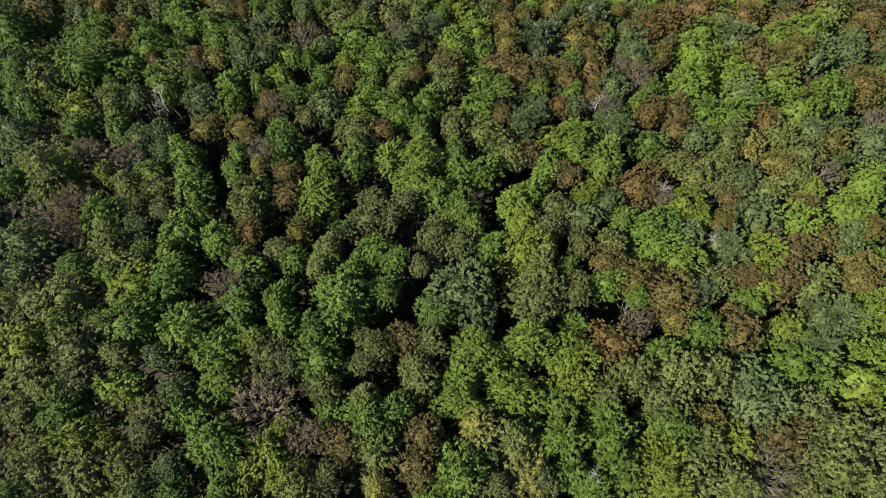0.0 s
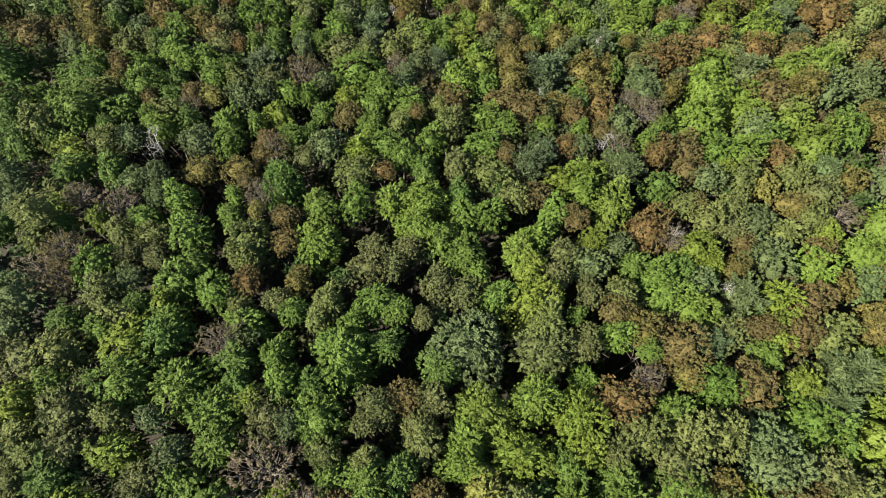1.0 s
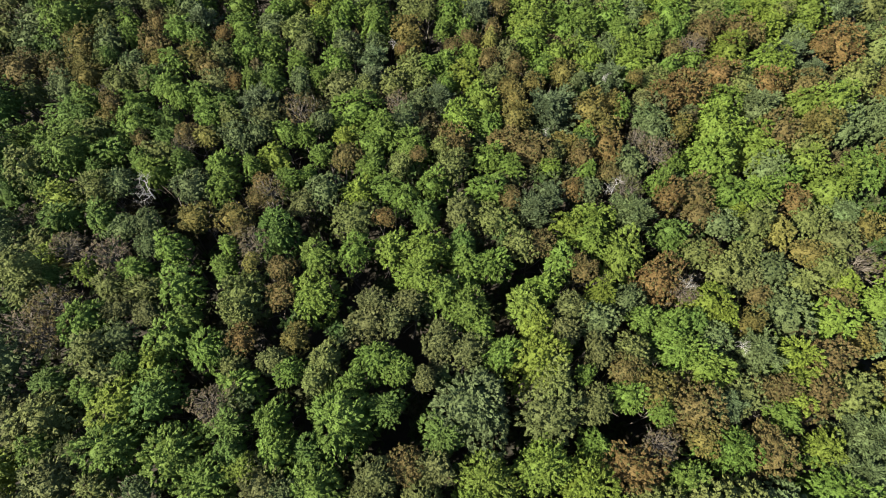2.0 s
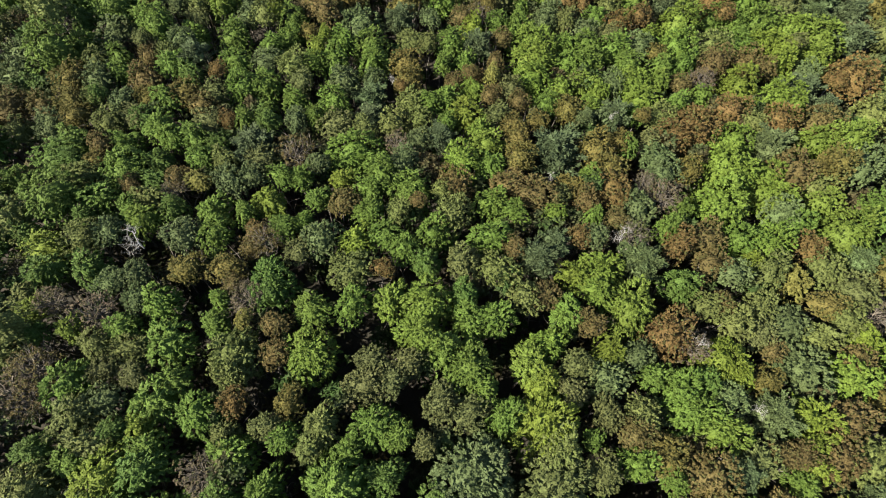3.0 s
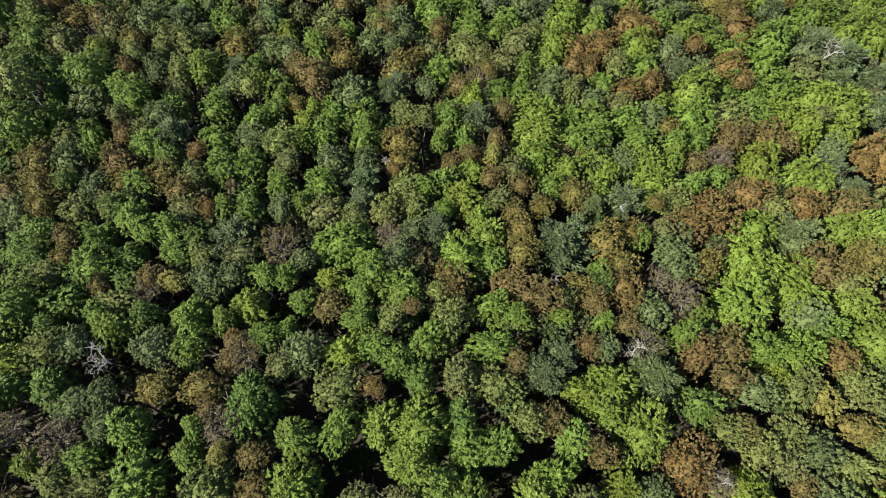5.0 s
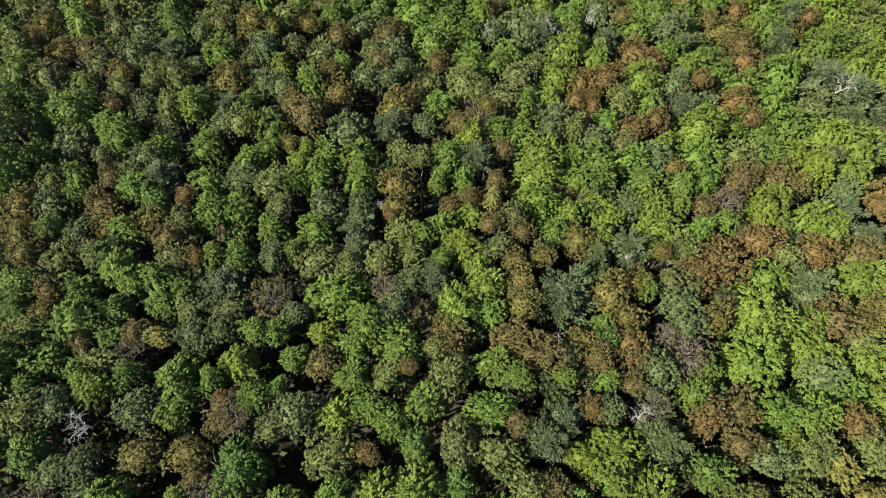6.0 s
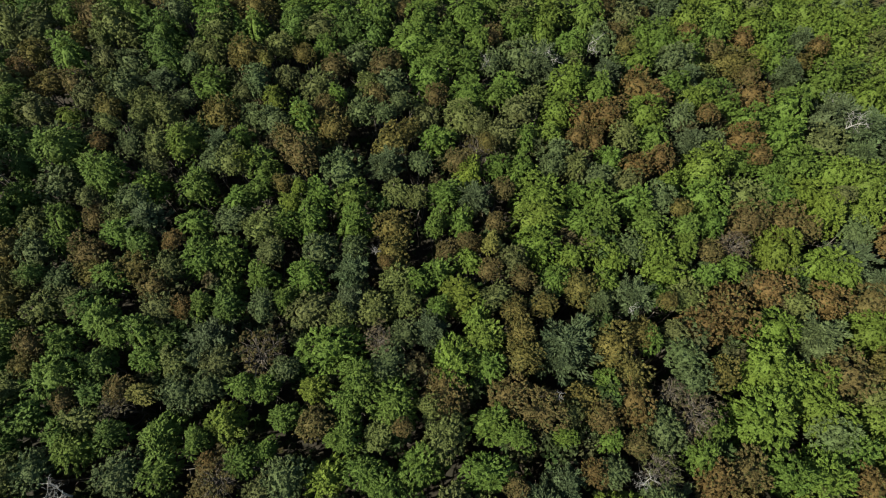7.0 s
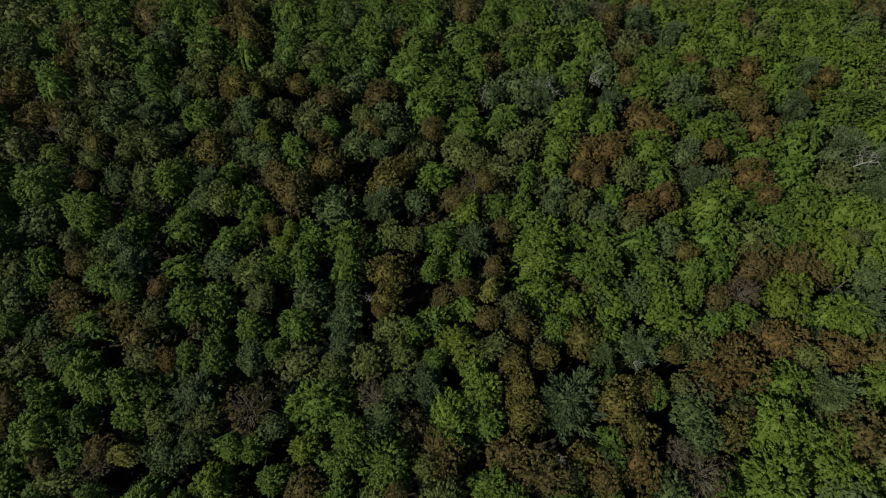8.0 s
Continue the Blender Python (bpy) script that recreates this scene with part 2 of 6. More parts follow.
def twig_lines(rng, count, flat, thin, forks=4, reach=0.95):
    out, c = dome(rng, count, flat, low=-0.05, rugged=0.08)
    lines = []
    for o, e in zip(out, c * reach):
        root = np.array([0, 0, -0.45]) + 0.12 * rng.normal(0, 1, 3)
        mid = root + (e - root) * 0.55 + rng.normal(0, 0.05, 3)
        lines.append(limb(rng, root, mid, thin * 2.6, thin * 1.5, 2, 0.06))
        for _ in range(forks):
            lines.append(limb(rng, mid, e + rng.normal(0, 0.16, 3), thin * 1.3, thin * 0.45, 2, 0.1))
    return lines


def bare_mesh(name, seed, material=None, count=26, flat=0.8, thin=0.011, forks=5):
    rng = np.random.default_rng(seed)
    v, f = tubes(twig_lines(rng, count, flat, thin, forks), 3)
    return mesh_of(name, v, f, material or TWIG, True)


def pine_mesh(name, seed, whorls=7):
    """Needle sprays on irregular whorls of long level branches, in flat plates, under a blunt top: radius 1."""
    rng = np.random.default_rng(seed)
    at, along, facing = [], [], []
    for k in range(whorls):
        t = (k + 0.3) / whorls
        h, reach = -0.55 + 1.35 * t, (1 - t * t) ** 0.6 * 1.0 + 0.1
        arms = 7 if k < whorls - 1 else 5
        turn = rng.uniform(0, 6.28)
        for j in range(arms):
            w = turn + j * 2 * math.pi / arms + rng.normal(0, 0.25)
            d = np.array([math.cos(w), math.sin(w), rng.uniform(0.05, 0.3)])
            far = reach * rng.uniform(0.55, 1.12)
            across = np.array([-d[1], d[0], 0])
            for s in np.linspace(0.15, 1, max(3, int(9 * far))):
                for _ in range(12):
                    off = rng.normal(0, 0.13 * (1.2 - 0.7 * s))
                    at.append(d * (s * far - abs(off) * 0.4) + across * off + [0, 0, h - 0.08 * s + rng.normal(0, 0.03)])
                    along.append(d + across * off * 7 + rng.normal(0, 0.25, 3) + [0, 0, 0.15])
                    facing.append(np.array([0, 0, 1]) + rng.normal(0, 0.4, 3))
    v, f = sprays(rng, np.array(at), np.array(along), np.array(facing), 0.12, 0.05)
    q, w = dome(rng, 330, 0.7, low=-0.1)
    v2, f2 = sprays(rng, w * 0.6, rng.normal(0, 1, q.shape), q + rng.normal(0, 0.4, q.shape), 0.17, 0.13)
    return mesh_of(name, np.concatenate([v, v2]), np.concatenate([f, f2 + len(v)]), NEEDLE)


def snag_mesh(name, seed):
    """A dead, bleached tree: a leaning top with crooked, forking limbs and broken ends, limb spread 1."""
    rng = np.random.default_rng(seed)
    top = np.array([rng.normal(0, 0.25), rng.normal(0, 0.25), 0.35])
    foot = np.array([0, 0, -0.9])
    lines = [limb(rng, foot, top, 0.055, 0.02, 4, 0.12)]
    side = rng.uniform(0, 6.28)

    def bough(start, way, long, thick, level):
        at = start
        path = [(at, thick)]
        for k in range(4):
            way = unit(way + rng.normal(0, 0.42, 3) + [0, 0, 0.06])
            at = at + way * long / 4
            path.append((at, thick * (1 - 0.2 * (k + 1))))
            if level and k:
                for _ in range(2 if level > 1 else 1):
                    bough(at, unit(way + rng.normal(0, 0.75, 3)), long * rng.uniform(0.35, 0.6), thick * 0.5, level - 1)
        lines.append(path)

    for k in range(7):
        w = side + rng.normal(0, 1.1) + (math.pi if k % 3 == 0 else 0)
        t = rng.uniform(0.15, 0.95)
        bough(foot + (top - foot) * t, np.array([math.cos(w), math.sin(w), rng.uniform(0.1, 0.9)]), rng.uniform(0.6, 1.15), 0.026, 2)
    v, f = tubes(lines, 3)
    return mesh_of(name, v, f, DEADWOOD, True)


MAPLE = [crown_mesh("pointed_crown", 10 + k, LEAF, count=420 + 6 * k, per=8, lobe=0.054, finger=2.3, length=0.076, width=0.052, rugged=0.066, crease=0.19, flat=(1.5, 1.7, 1.4, 1.6, 1.85)[k], boughs=(9, 12, 10, 8, 11)[k]) for k in range(5)]
MAPLE_SMALL = [crown_mesh("small_pointed_crown", 20 + k, LEAF, count=230, per=8, flat=(1.5, 1.75, 1.4, 1.6)[k], lobe=0.072, finger=2.1, length=0.105, width=0.07, rugged=0.068, crease=0.17, boughs=(7, 9, 6, 8)[k]) for k in range(4)]
OAK = [crown_mesh("rounded_crown", 30 + k, DULL, count=285, per=8, flat=(1.15, 1.3, 1.05, 1.4, 1.2)[k], finger=1.5, lobe=0.066, length=0.082, width=0.064, hang=0.3, rugged=0.072, boughs=(12, 10, 14, 11, 8)[k], crease=0.22) for k in range(5)]
RUST = [crown_mesh("turning_crown", 50 + k, TURNING, count=350, per=7, flat=(1.2, 1.4, 1.1, 1.25)[k], finger=1.4, lobe=0.06, length=0.07, width=0.055, hang=0.35, rugged=0.068, boughs=(10, 13, 9, 7)[k], crease=0.22) for k in range(4)]
RUST_LARGE = [crown_mesh("wide_turning_crown", 55 + k, TURNING, count=560, per=7, flat=(1.15, 1.3)[k], finger=1.4, lobe=0.046, length=0.056, width=0.043, hang=0.35, rugged=0.05, boughs=(13, 16)[k], crease=0.2) for k in range(2)]
OAK_LARGE = [crown_mesh("wide_rounded_crown", 40 + k, DULL, count=560, per=9, flat=(1.15, 1.3)[k], finger=1.5, lobe=0.05, length=0.06, width=0.046, hang=0.3, rugged=0.055, boughs=(15, 12)[k], crease=0.22) for k in range(2)]
MAPLE_LARGE = [crown_mesh("wide_pointed_crown", 45 + k, LEAF, count=640, per=9, flat=(1.45, 1.6)[k], lobe=0.044, finger=2.2, length=0.06, width=0.042, rugged=0.05, crease=0.19, boughs=(15, 13)[k]) for k in range(2)]
SPARSE = [crown_mesh("thinning_leaves", 60 + k, TURNING, count=110, per=17, flat=0.95, finger=1.2, lobe=0.12, length=0.055, width=0.04, rugged=0.1, inset=0) for k in range(2)]
BARE = [bare_mesh("bare_twigs", 70 + k) for k in range(2)]
PINE = [pine_mesh("needle_crown", 80 + k) for k in range(3)]
SNAG = [snag_mesh("dead_limbs", 90 + k) for k in range(4)]
TRUNK = [trunk_mesh("trunk", 110 + k) for k in range(4)]

# leaf colours: real base colours of the foliage
SHADES = {
    "bright": (0.089, 0.13, 0.0212), "green": (0.074, 0.118, 0.0212), "deep": (0.06, 0.1, 0.0208), "lime": (0.1, 0.134, 0.02),
    "gold": (0.135, 0.135, 0.034), "olive": (0.091, 0.109, 0.0318), "grey": (0.071, 0.096, 0.036), "dun": (0.081, 0.093, 0.032),
    "brown": (0.089, 0.071, 0.026), "rust": (0.104, 0.071, 0.025), "ochre": (0.1, 0.086, 0.024), "pine": (0.06, 0.082, 0.036), "twig": (0.100, 0.081, 0.0509),
}
WORDS = {
    "bright": "fresh bright green", "green": "mid green", "deep": "deep green", "lime": "yellow-green", "gold": "golden yellow", "olive": "olive green",
    "grey": "grey-green", "dun": "greyish olive", "brown": "brown", "rust": "rusty red-brown", "ochre": "ochre", "pine": "blue-green", "twig": "grey-brown",
}
dice = random.Random(7)


def child(name, me, parent, at, scale, turn=0.0, colour=None):
    ob = new(name, me)
    ob.parent = parent
    ob.location, ob.scale, ob.rotation_euler = at, scale, (dice.gauss(0, 0.06), dice.gauss(0, 0.06), turn)
    if colour:
        ob.color = (*colour, 1)
    return ob


def girth(r, tall):
    """A crown's size along its three axes: seldom quite round."""
    k = dice.uniform(0.88, 1.13)
    return (r * k, r / k, r * tall * dice.uniform(0.94, 1.08))


def shaken(shade):
    k = dice.uniform(0.88, 1.13)
    return tuple(c * k * dice.uniform(0.97, 1.03) for c in SHADES[shade])


def plant(name, label, category, group, x, y):
    root = new(name)
    root.location = (x, y, ground_z(x, y))
    return tagged(root, label, category, group)


def standing(root, x, y, z, r):
    """The trunk under a crown whose middle is at height z."""
    high = z + 0.5 * r - ground_z(x, y)
    wide = max(high * 0.75, r * 2.6)
    return child("trunk", dice.choice(TRUNK), root, (0, 0, 0), (wide, wide, high), dice.uniform(0, 6.28))


def broad(x, y, z, r, shade, tall=1.0):
    """A broadleaved tree with a pointed, leafy crown."""
    pale = shade in ("bright", "lime", "gold")
    root = plant("maple_tree" if pale else "beech_tree", f"{WORDS[shade]} broadleaved tree with a full leafy crown", "tree", "maples" if pale else "beeches", x, y)
    standing(root, x, y, z, r)
    child("crown", dice.choice(MAPLE_LARGE if r > 4.4 else MAPLE if r > 3.1 else MAPLE_SMALL), root, (0, 0, z - ground_z(x, y)), girth(r, tall), dice.uniform(0, 6.28), shaken(shade))


def oak(x, y, z, r, shade, tall=1.0):
    root = plant("oak_tree", f"{WORDS[shade]} tree with a rounded, fine-leaved crown", "tree", "round-crowned trees", x, y)
    standing(root, x, y, z, r)
    child("crown", dice.choice(OAK_LARGE if r > 3.9 else OAK), root, (0, 0, z - ground_z(x, y)), girth(r, tall), dice.uniform(0, 6.28), shaken(shade))


def autumn(x, y, z, r, shade, tall=1.0):
    root = plant("autumn_tree", f"{WORDS[shade]} tree in early autumn leaf", "tree", "trees turning in autumn", x, y)
    standing(root, x, y, z, r)
    child("crown", dice.choice(RUST_LARGE if r > 3.5 else RUST), root, (0, 0, z - ground_z(x, y)), girth(r, tall), dice.uniform(0, 6.28), shaken(shade))


def thin(x, y, z, r, shade="twig", tall=1.0):
    root = plant("thinning_tree", f"half-bare {WORDS[shade]} tree with fine twigs showing", "tree", "half-bare trees", x, y)
    standing(root, x, y, z, r)
    turn = dice.uniform(0, 6.28)
    child("bare_wood", dice.choice(BARE), root, (0, 0, z - ground_z(x, y)), (r, r, r * tall), turn)
    child("crown", dice.choice(SPARSE), root, (0, 0, z - ground_z(x, y)), (r, r, r * tall), turn, shaken(shade))


def pine(x, y, z, r, shade="pine", tall=1.0):
    root = plant("pine_tree", f"{WORDS[shade]} pine with whorled feathery branches", "tree", "pines among the broadleaves", x, y)
    standing(root, x, y, z, r)
    child("crown", dice.choice(PINE), root, (0, 0, z + 0.1 * r - ground_z(x, y)), (r * 0.98, r * 0.98, r * 1.05 * tall), dice.uniform(0, 6.28), shaken(shade))


def snag(x, y, z, r):
    root = plant("dead_tree", "bleached leafless dead tree with broken limbs", "tree", "dead trees", x, y)
    high = z - ground_z(x, y)
    wide = high * 0.55
    child("trunk", dice.choice(TRUNK), root, (0, 0, 0), (wide, wide, high - 1.2 * r), dice.uniform(0, 6.28))
    child("dead_wood", dice.choice(SNAG), root, (0, 0, high - 0.45 * r), (r, r, r), dice.uniform(0, 6.28))


clumps = []


def bushes(*rows):
    clumps.extend(rows)


def undergrowth():
    """All the low growth in one mesh: leafy clumps on short stems."""
    rng = np.random.default_rng(5)
    verts, faces, count = [], [], 0
    there = set(clumps)
    low = [(-112 + 3.6 * i + rng.uniform(-1.2, 1.2), -16 + 3.6 * j + rng.uniform(-1.2, 1.2), 1.5 + 4 * rng.random() ** 2, 2.2) for i in range(63) for j in range(48)]
    low = [(x, y, ground_z(x, y) + up, r) for x, y, up, r in low if abs(x) < 70 + 0.3 * y]
    for x, y, z, r in clumps + low:
        n = 190 if (x, y, z, r) in there else 18
        u = unit(rng.normal(0, 1, (n, 3)) + [0, 0, 0.6])
        knob = unit(rng.normal(0, 1, (9, 3)) + [0, 0, 0.5])
        p = knob[rng.integers(0, 9, n)] * 0.6 + u * 0.42 * rng.uniform(0.6, 1, (n, 1))
        v, f = sprays(rng, np.array([x, y, z]) + p * r * [1, 1, 0.75], u + rng.normal(0, 0.4, (n, 3)) - [0, 0, 0.2], u + [0, 0, 0.8] + rng.normal(0, 0.3, (n, 3)), 0.6 if n > 99 else 1.0, 0.42 if n > 99 else 0.7)
        verts.append(v)
        faces.append(f + count)
        count += len(v)
        base = np.array([x, y, ground_z(x, y) - 0.3])
        v, f = tubes([limb(rng, base, (x, y, z + 0.3 * r), 0.09, 0.03, 3, 0.04)], 3)
        tri = [t for q in f for t in ([(q[0], q[1], q[2]), (q[0], q[2], q[3])] if len(q) == 4 else [q])]
        verts.append(v)
        faces.append(np.array(tri) + count)
        count += len(v)
    me = mesh_of("undergrowth", np.concatenate(verts), np.concatenate(faces), BUSH)
    return tagged(new("undergrowth", me), "mixed green and brown bushes and young growth under the canopy", "undergrowth", kind="stuff")


def beyond_view(x, y):
    return y < -8.00 or y > 161.00 or not -61.44 - 0.35 * y < x < 64.12 + 0.27 * y


def woods_around():
    """The same forest going on around the near stand, as one mesh of simple leafy crowns on stems."""
    rng = np.random.default_rng(17)
    verts, faces, count = [], [], 0
    for i in range(40):
        for j in range(42):
            x, y = -133 + 6.8 * i + rng.uniform(-2, 2), -75 + 6.8 * j + rng.uniform(-2, 2)
            r, top = rng.uniform(2.9, 4.3), ground_z(x, y) + rng.uniform(15.5, 19.5)
            if not beyond_view(x, y):
                continue
            out, c = dome(rng, 95, 1.3, low=-0.3, boughs=8)
            at = np.array([x, y, top - 1.3 * r]) + c * r
            v, f = sprays(rng, at, out * [1, 1, 0.3] - [0, 0, 0.4] + rng.normal(0, 0.3, out.shape), out + rng.normal(0, 0.25, out.shape), 1.3, 1.0)
            t, g = tubes([limb(rng, (x, y, ground_z(x, y) - 0.3), (x, y, top - r), 0.25, 0.08, 2, 0.02)], 3)
            tri = [k for q in g for k in ([(q[0], q[1], q[2]), (q[0], q[2], q[3])] if len(q) == 4 else [q])]
            verts += [v, t]
            faces += [f + count, np.array(tri) + count + len(v)]
            count += len(v) + len(t)
    me = mesh_of("surrounding_woods", np.concatenate(verts), np.concatenate(faces), BUSH)
    return tagged(new("surrounding_woods", me), "mixed green and brown forest going on all around", "woods", kind="stuff")

# ---- the trees ----
autumn(-44.4, -5.8, 14.5, 3.6, "ochre")
autumn(28.9, -1.2, 14.3, 2.2, "ochre")
autumn(-13.5, 1.1, 16.1, 1.8, "ochre")
autumn(-1.5, 1.8, 15.6, 2.5, "brown")
autumn(-9.8, 3.9, 15.4, 2.9, "brown")
autumn(-0.8, 5.4, 15.6, 2.6, "brown")
autumn(52.2, 7.1, 14.4, 2.3, "ochre")
autumn(38.8, 7.5, 15.0, 3.2, "brown")
autumn(31.0, 8.7, 15.8, 2.1, "ochre")
autumn(-4.3, 15.7, 16.0, 2.4, "brown")
autumn(20.8, 16.9, 15.2, 3.5, "rust")
autumn(36.6, 20.0, 15.4, 3.2, "brown")
autumn(29.2, 20.4, 16.0, 2.3, "ochre")
autumn(28.6, 23.5, 14.9, 4.0, "brown")
autumn(24.3, 25.6, 15.7, 2.9, "ochre")
autumn(43.3, 26.0, 15.4, 3.3, "brown")
autumn(39.3, 26.4, 16.2, 2.1, "brown")
autumn(37.3, 26.5, 16.3, 1.9, "brown")
autumn(53.8, 26.6, 15.9, 2.5, "brown")
autumn(21.0, 27.5, 16.1, 2.4, "brown")
autumn(54.1, 28.4, 15.2, 3.4, "ochre")
autumn(-24.8, 28.6, 16.6, 2.1, "rust")
autumn(-18.7, 29.1, 16.5, 2.2, "ochre")
autumn(46.2, 30.6, 15.5, 3.3, "brown")
autumn(51.6, 33.4, 15.1, 2.2, "ochre")
autumn(37.1, 34.3, 16.3, 2.1, "ochre")
autumn(-21.2, 34.3, 16.7, 2.1, "brown")
autumn(57.7, 35.1, 16.2, 2.2, "ochre")
autumn(49.1, 37.6, 16.4, 2.1, "brown")
autumn(-22.1, 37.9, 16.8, 2.0, "brown")
autumn(38.7, 38.2, 16.6, 1.8, "brown")
autumn(26.8, 39.8, 15.5, 3.7, "rust")
autumn(16.9, 40.5, 16.6, 2.0, "brown")
autumn(15.9, 41.0, 16.9, 1.6, "brown")
autumn(-28.2, 42.6, 17.1, 1.7, "brown")
autumn(11.4, 43.6, 16.5, 2.3, "brown")
autumn(33.9, 43.9, 16.7, 1.8, "brown")
autumn(47.0, 44.4, 16.3, 2.5, "ochre")
autumn(-34.7, 44.4, 16.6, 2.5, "ochre")
autumn(-29.6, 45.1, 16.6, 2.4, "ochre")
autumn(-9.6, 46.1, 17.1, 1.6, "rust")
autumn(-27.2, 48.3, 16.3, 1.8, "brown")
autumn(56.4, 49.3, 15.5, 3.0, "ochre")
autumn(33.5, 49.4, 16.3, 2.5, "brown")
autumn(7.5, 50.1, 16.8, 1.9, "brown")
autumn(-27.2, 50.7, 16.3, 1.8, "rust")
autumn(29.8, 52.2, 16.2, 2.8, "rust")
autumn(16.1, 52.5, 16.8, 1.8, "rust")
autumn(47.5, 53.2, 16.4, 2.5, "rust")
autumn(33.9, 53.7, 15.9, 3.2, "brown")
autumn(-76.4, 54.0, 15.3, 4.1, "brown")
autumn(-5.7, 55.8, 18.5, 1.3, "brown")
autumn(21.7, 55.8, 16.8, 1.8, "brown")
autumn(-16.2, 55.9, 16.7, 2.3, "brown")
autumn(-70.8, 56.3, 15.5, 2.7, "brown")
autumn(-45.8, 56.8, 17.2, 1.7, "brown")
autumn(-39.9, 58.2, 17.1, 1.9, "brown")
autumn(17.6, 58.6, 16.6, 2.2, "brown")
autumn(10.5, 58.7, 15.8, 3.5, "brown")
autumn(63.5, 60.1, 16.6, 3.8, "ochre")
autumn(-1.3, 60.2, 16.0, 3.2, "brown")
autumn(21.7, 60.3, 15.8, 3.4, "rust")
autumn(-51.8, 60.3, 17.1, 2.0, "ochre")
autumn(7.1, 60.4, 15.8, 3.4, "brown")
autumn(15.5, 60.6, 16.4, 2.5, "ochre")
autumn(-52.3, 63.0, 16.9, 2.2, "brown")
autumn(21.4, 63.8, 16.1, 2.9, "ochre")
autumn(32.8, 64.5, 16.4, 2.5, "ochre")
autumn(8.5, 65.1, 16.3, 2.6, "ochre")
autumn(48.3, 65.5, 15.4, 4.0, "brown")
autumn(52.4, 65.7, 16.5, 2.4, "ochre")
autumn(54.8, 66.4, 16.7, 3.3, "ochre")
autumn(19.6, 67.5, 16.0, 3.2, "ochre")
autumn(-57.8, 68.0, 16.8, 2.4, "ochre")
autumn(8.3, 68.3, 16.3, 2.6, "ochre")
autumn(-35.4, 68.8, 17.1, 1.7, "rust")
autumn(23.4, 69.3, 16.6, 2.2, "ochre")
autumn(-69.6, 69.8, 15.5, 3.6, "brown")
autumn(-64.3, 70.4, 15.5, 2.6, "brown")
autumn(31.9, 70.7, 15.8, 3.4, "rust")
autumn(-59.5, 70.8, 16.6, 2.8, "ochre")
autumn(72.7, 71.1, 15.1, 2.6, "ochre")
autumn(7.5, 71.5, 16.7, 2.0, "ochre")
autumn(-39.8, 71.7, 16.7, 2.4, "brown")
autumn(11.3, 72.1, 16.7, 2.0, "ochre")
autumn(-78.6, 72.2, 15.3, 4.1, "brown")
autumn(35.3, 72.8, 15.1, 4.4, "rust")
autumn(-48.5, 72.8, 16.8, 2.2, "ochre")
autumn(26.9, 73.1, 18.4, 1.4, "ochre")
autumn(-43.0, 74.3, 16.4, 2.8, "ochre")
autumn(48.9, 75.1, 16.0, 3.0, "rust")
autumn(16.1, 75.1, 16.1, 3.0, "ochre")
autumn(68.2, 75.1, 15.5, 2.0, "ochre")
autumn(-61.3, 75.4, 16.3, 3.0, "ochre")
autumn(56.0, 75.6, 15.6, 3.6, "brown")
autumn(8.4, 75.8, 16.8, 1.9, "brown")
autumn(-50.2, 75.9, 16.3, 3.0, "brown")
autumn(41.5, 76.4, 15.9, 3.2, "rust")
autumn(-9.9, 76.4, 18.6, 1.1, "rust")
autumn(4.1, 76.8, 16.8, 1.9, "brown")
autumn(-38.8, 77.7, 18.4, 1.6, "rust")
autumn(72.0, 78.2, 15.2, 3.6, "brown")
autumn(-9.4, 78.5, 16.1, 2.9, "ochre")
autumn(-1.9, 79.2, 16.7, 2.0, "brown")
autumn(0.5, 80.4, 18.4, 1.4, "brown")
autumn(1.7, 80.7, 16.5, 1.8, "rust")
autumn(-51.1, 80.9, 17.0, 1.8, "brown")
autumn(34.6, 81.6, 16.6, 2.0, "brown")
autumn(-9.8, 82.7, 15.9, 3.1, "ochre")
autumn(59.3, 82.7, 18.2, 1.7, "rust")
autumn(-85.2, 82.8, 15.4, 2.5, "brown")
autumn(4.6, 84.3, 16.8, 1.7, "brown")
autumn(63.1, 84.6, 16.2, 4.5, "rust")
autumn(49.6, 86.5, 16.4, 2.3, "brown")
autumn(41.2, 87.0, 15.7, 3.4, "brown")
autumn(80.9, 87.2, 15.4, 2.1, "ochre")
autumn(46.9, 87.4, 15.6, 3.6, "brown")
autumn(-73.7, 87.5, 15.3, 2.5, "brown")
autumn(31.7, 88.4, 16.7, 1.8, "ochre")
autumn(-26.7, 88.7, 16.8, 1.7, "ochre")
autumn(75.2, 88.9, 15.4, 3.1, "ochre")
autumn(5.8, 90.0, 16.6, 2.0, "brown")
autumn(-54.8, 93.4, 18.2, 1.6, "rust")
autumn(-24.8, 94.0, 17.1, 3.4, "brown")
autumn(-0.9, 94.7, 16.1, 2.6, "brown")
autumn(26.4, 95.6, 15.9, 2.8, "rust")
autumn(30.0, 97.4, 16.1, 2.5, "rust")
autumn(-27.9, 97.5, 16.1, 2.6, "brown")
autumn(3.2, 97.7, 17.9, 1.7, "ochre")
autumn(-11.4, 97.8, 15.7, 3.2, "ochre")
autumn(44.8, 97.8, 17.9, 1.8, "rust")
autumn(-21.2, 100.1, 15.4, 3.5, "ochre")
autumn(20.3, 100.4, 16.4, 1.9, "rust")
autumn(-8.9, 100.6, 16.2, 2.2, "ochre")
autumn(86.6, 100.8, 15.0, 2.5, "brown")
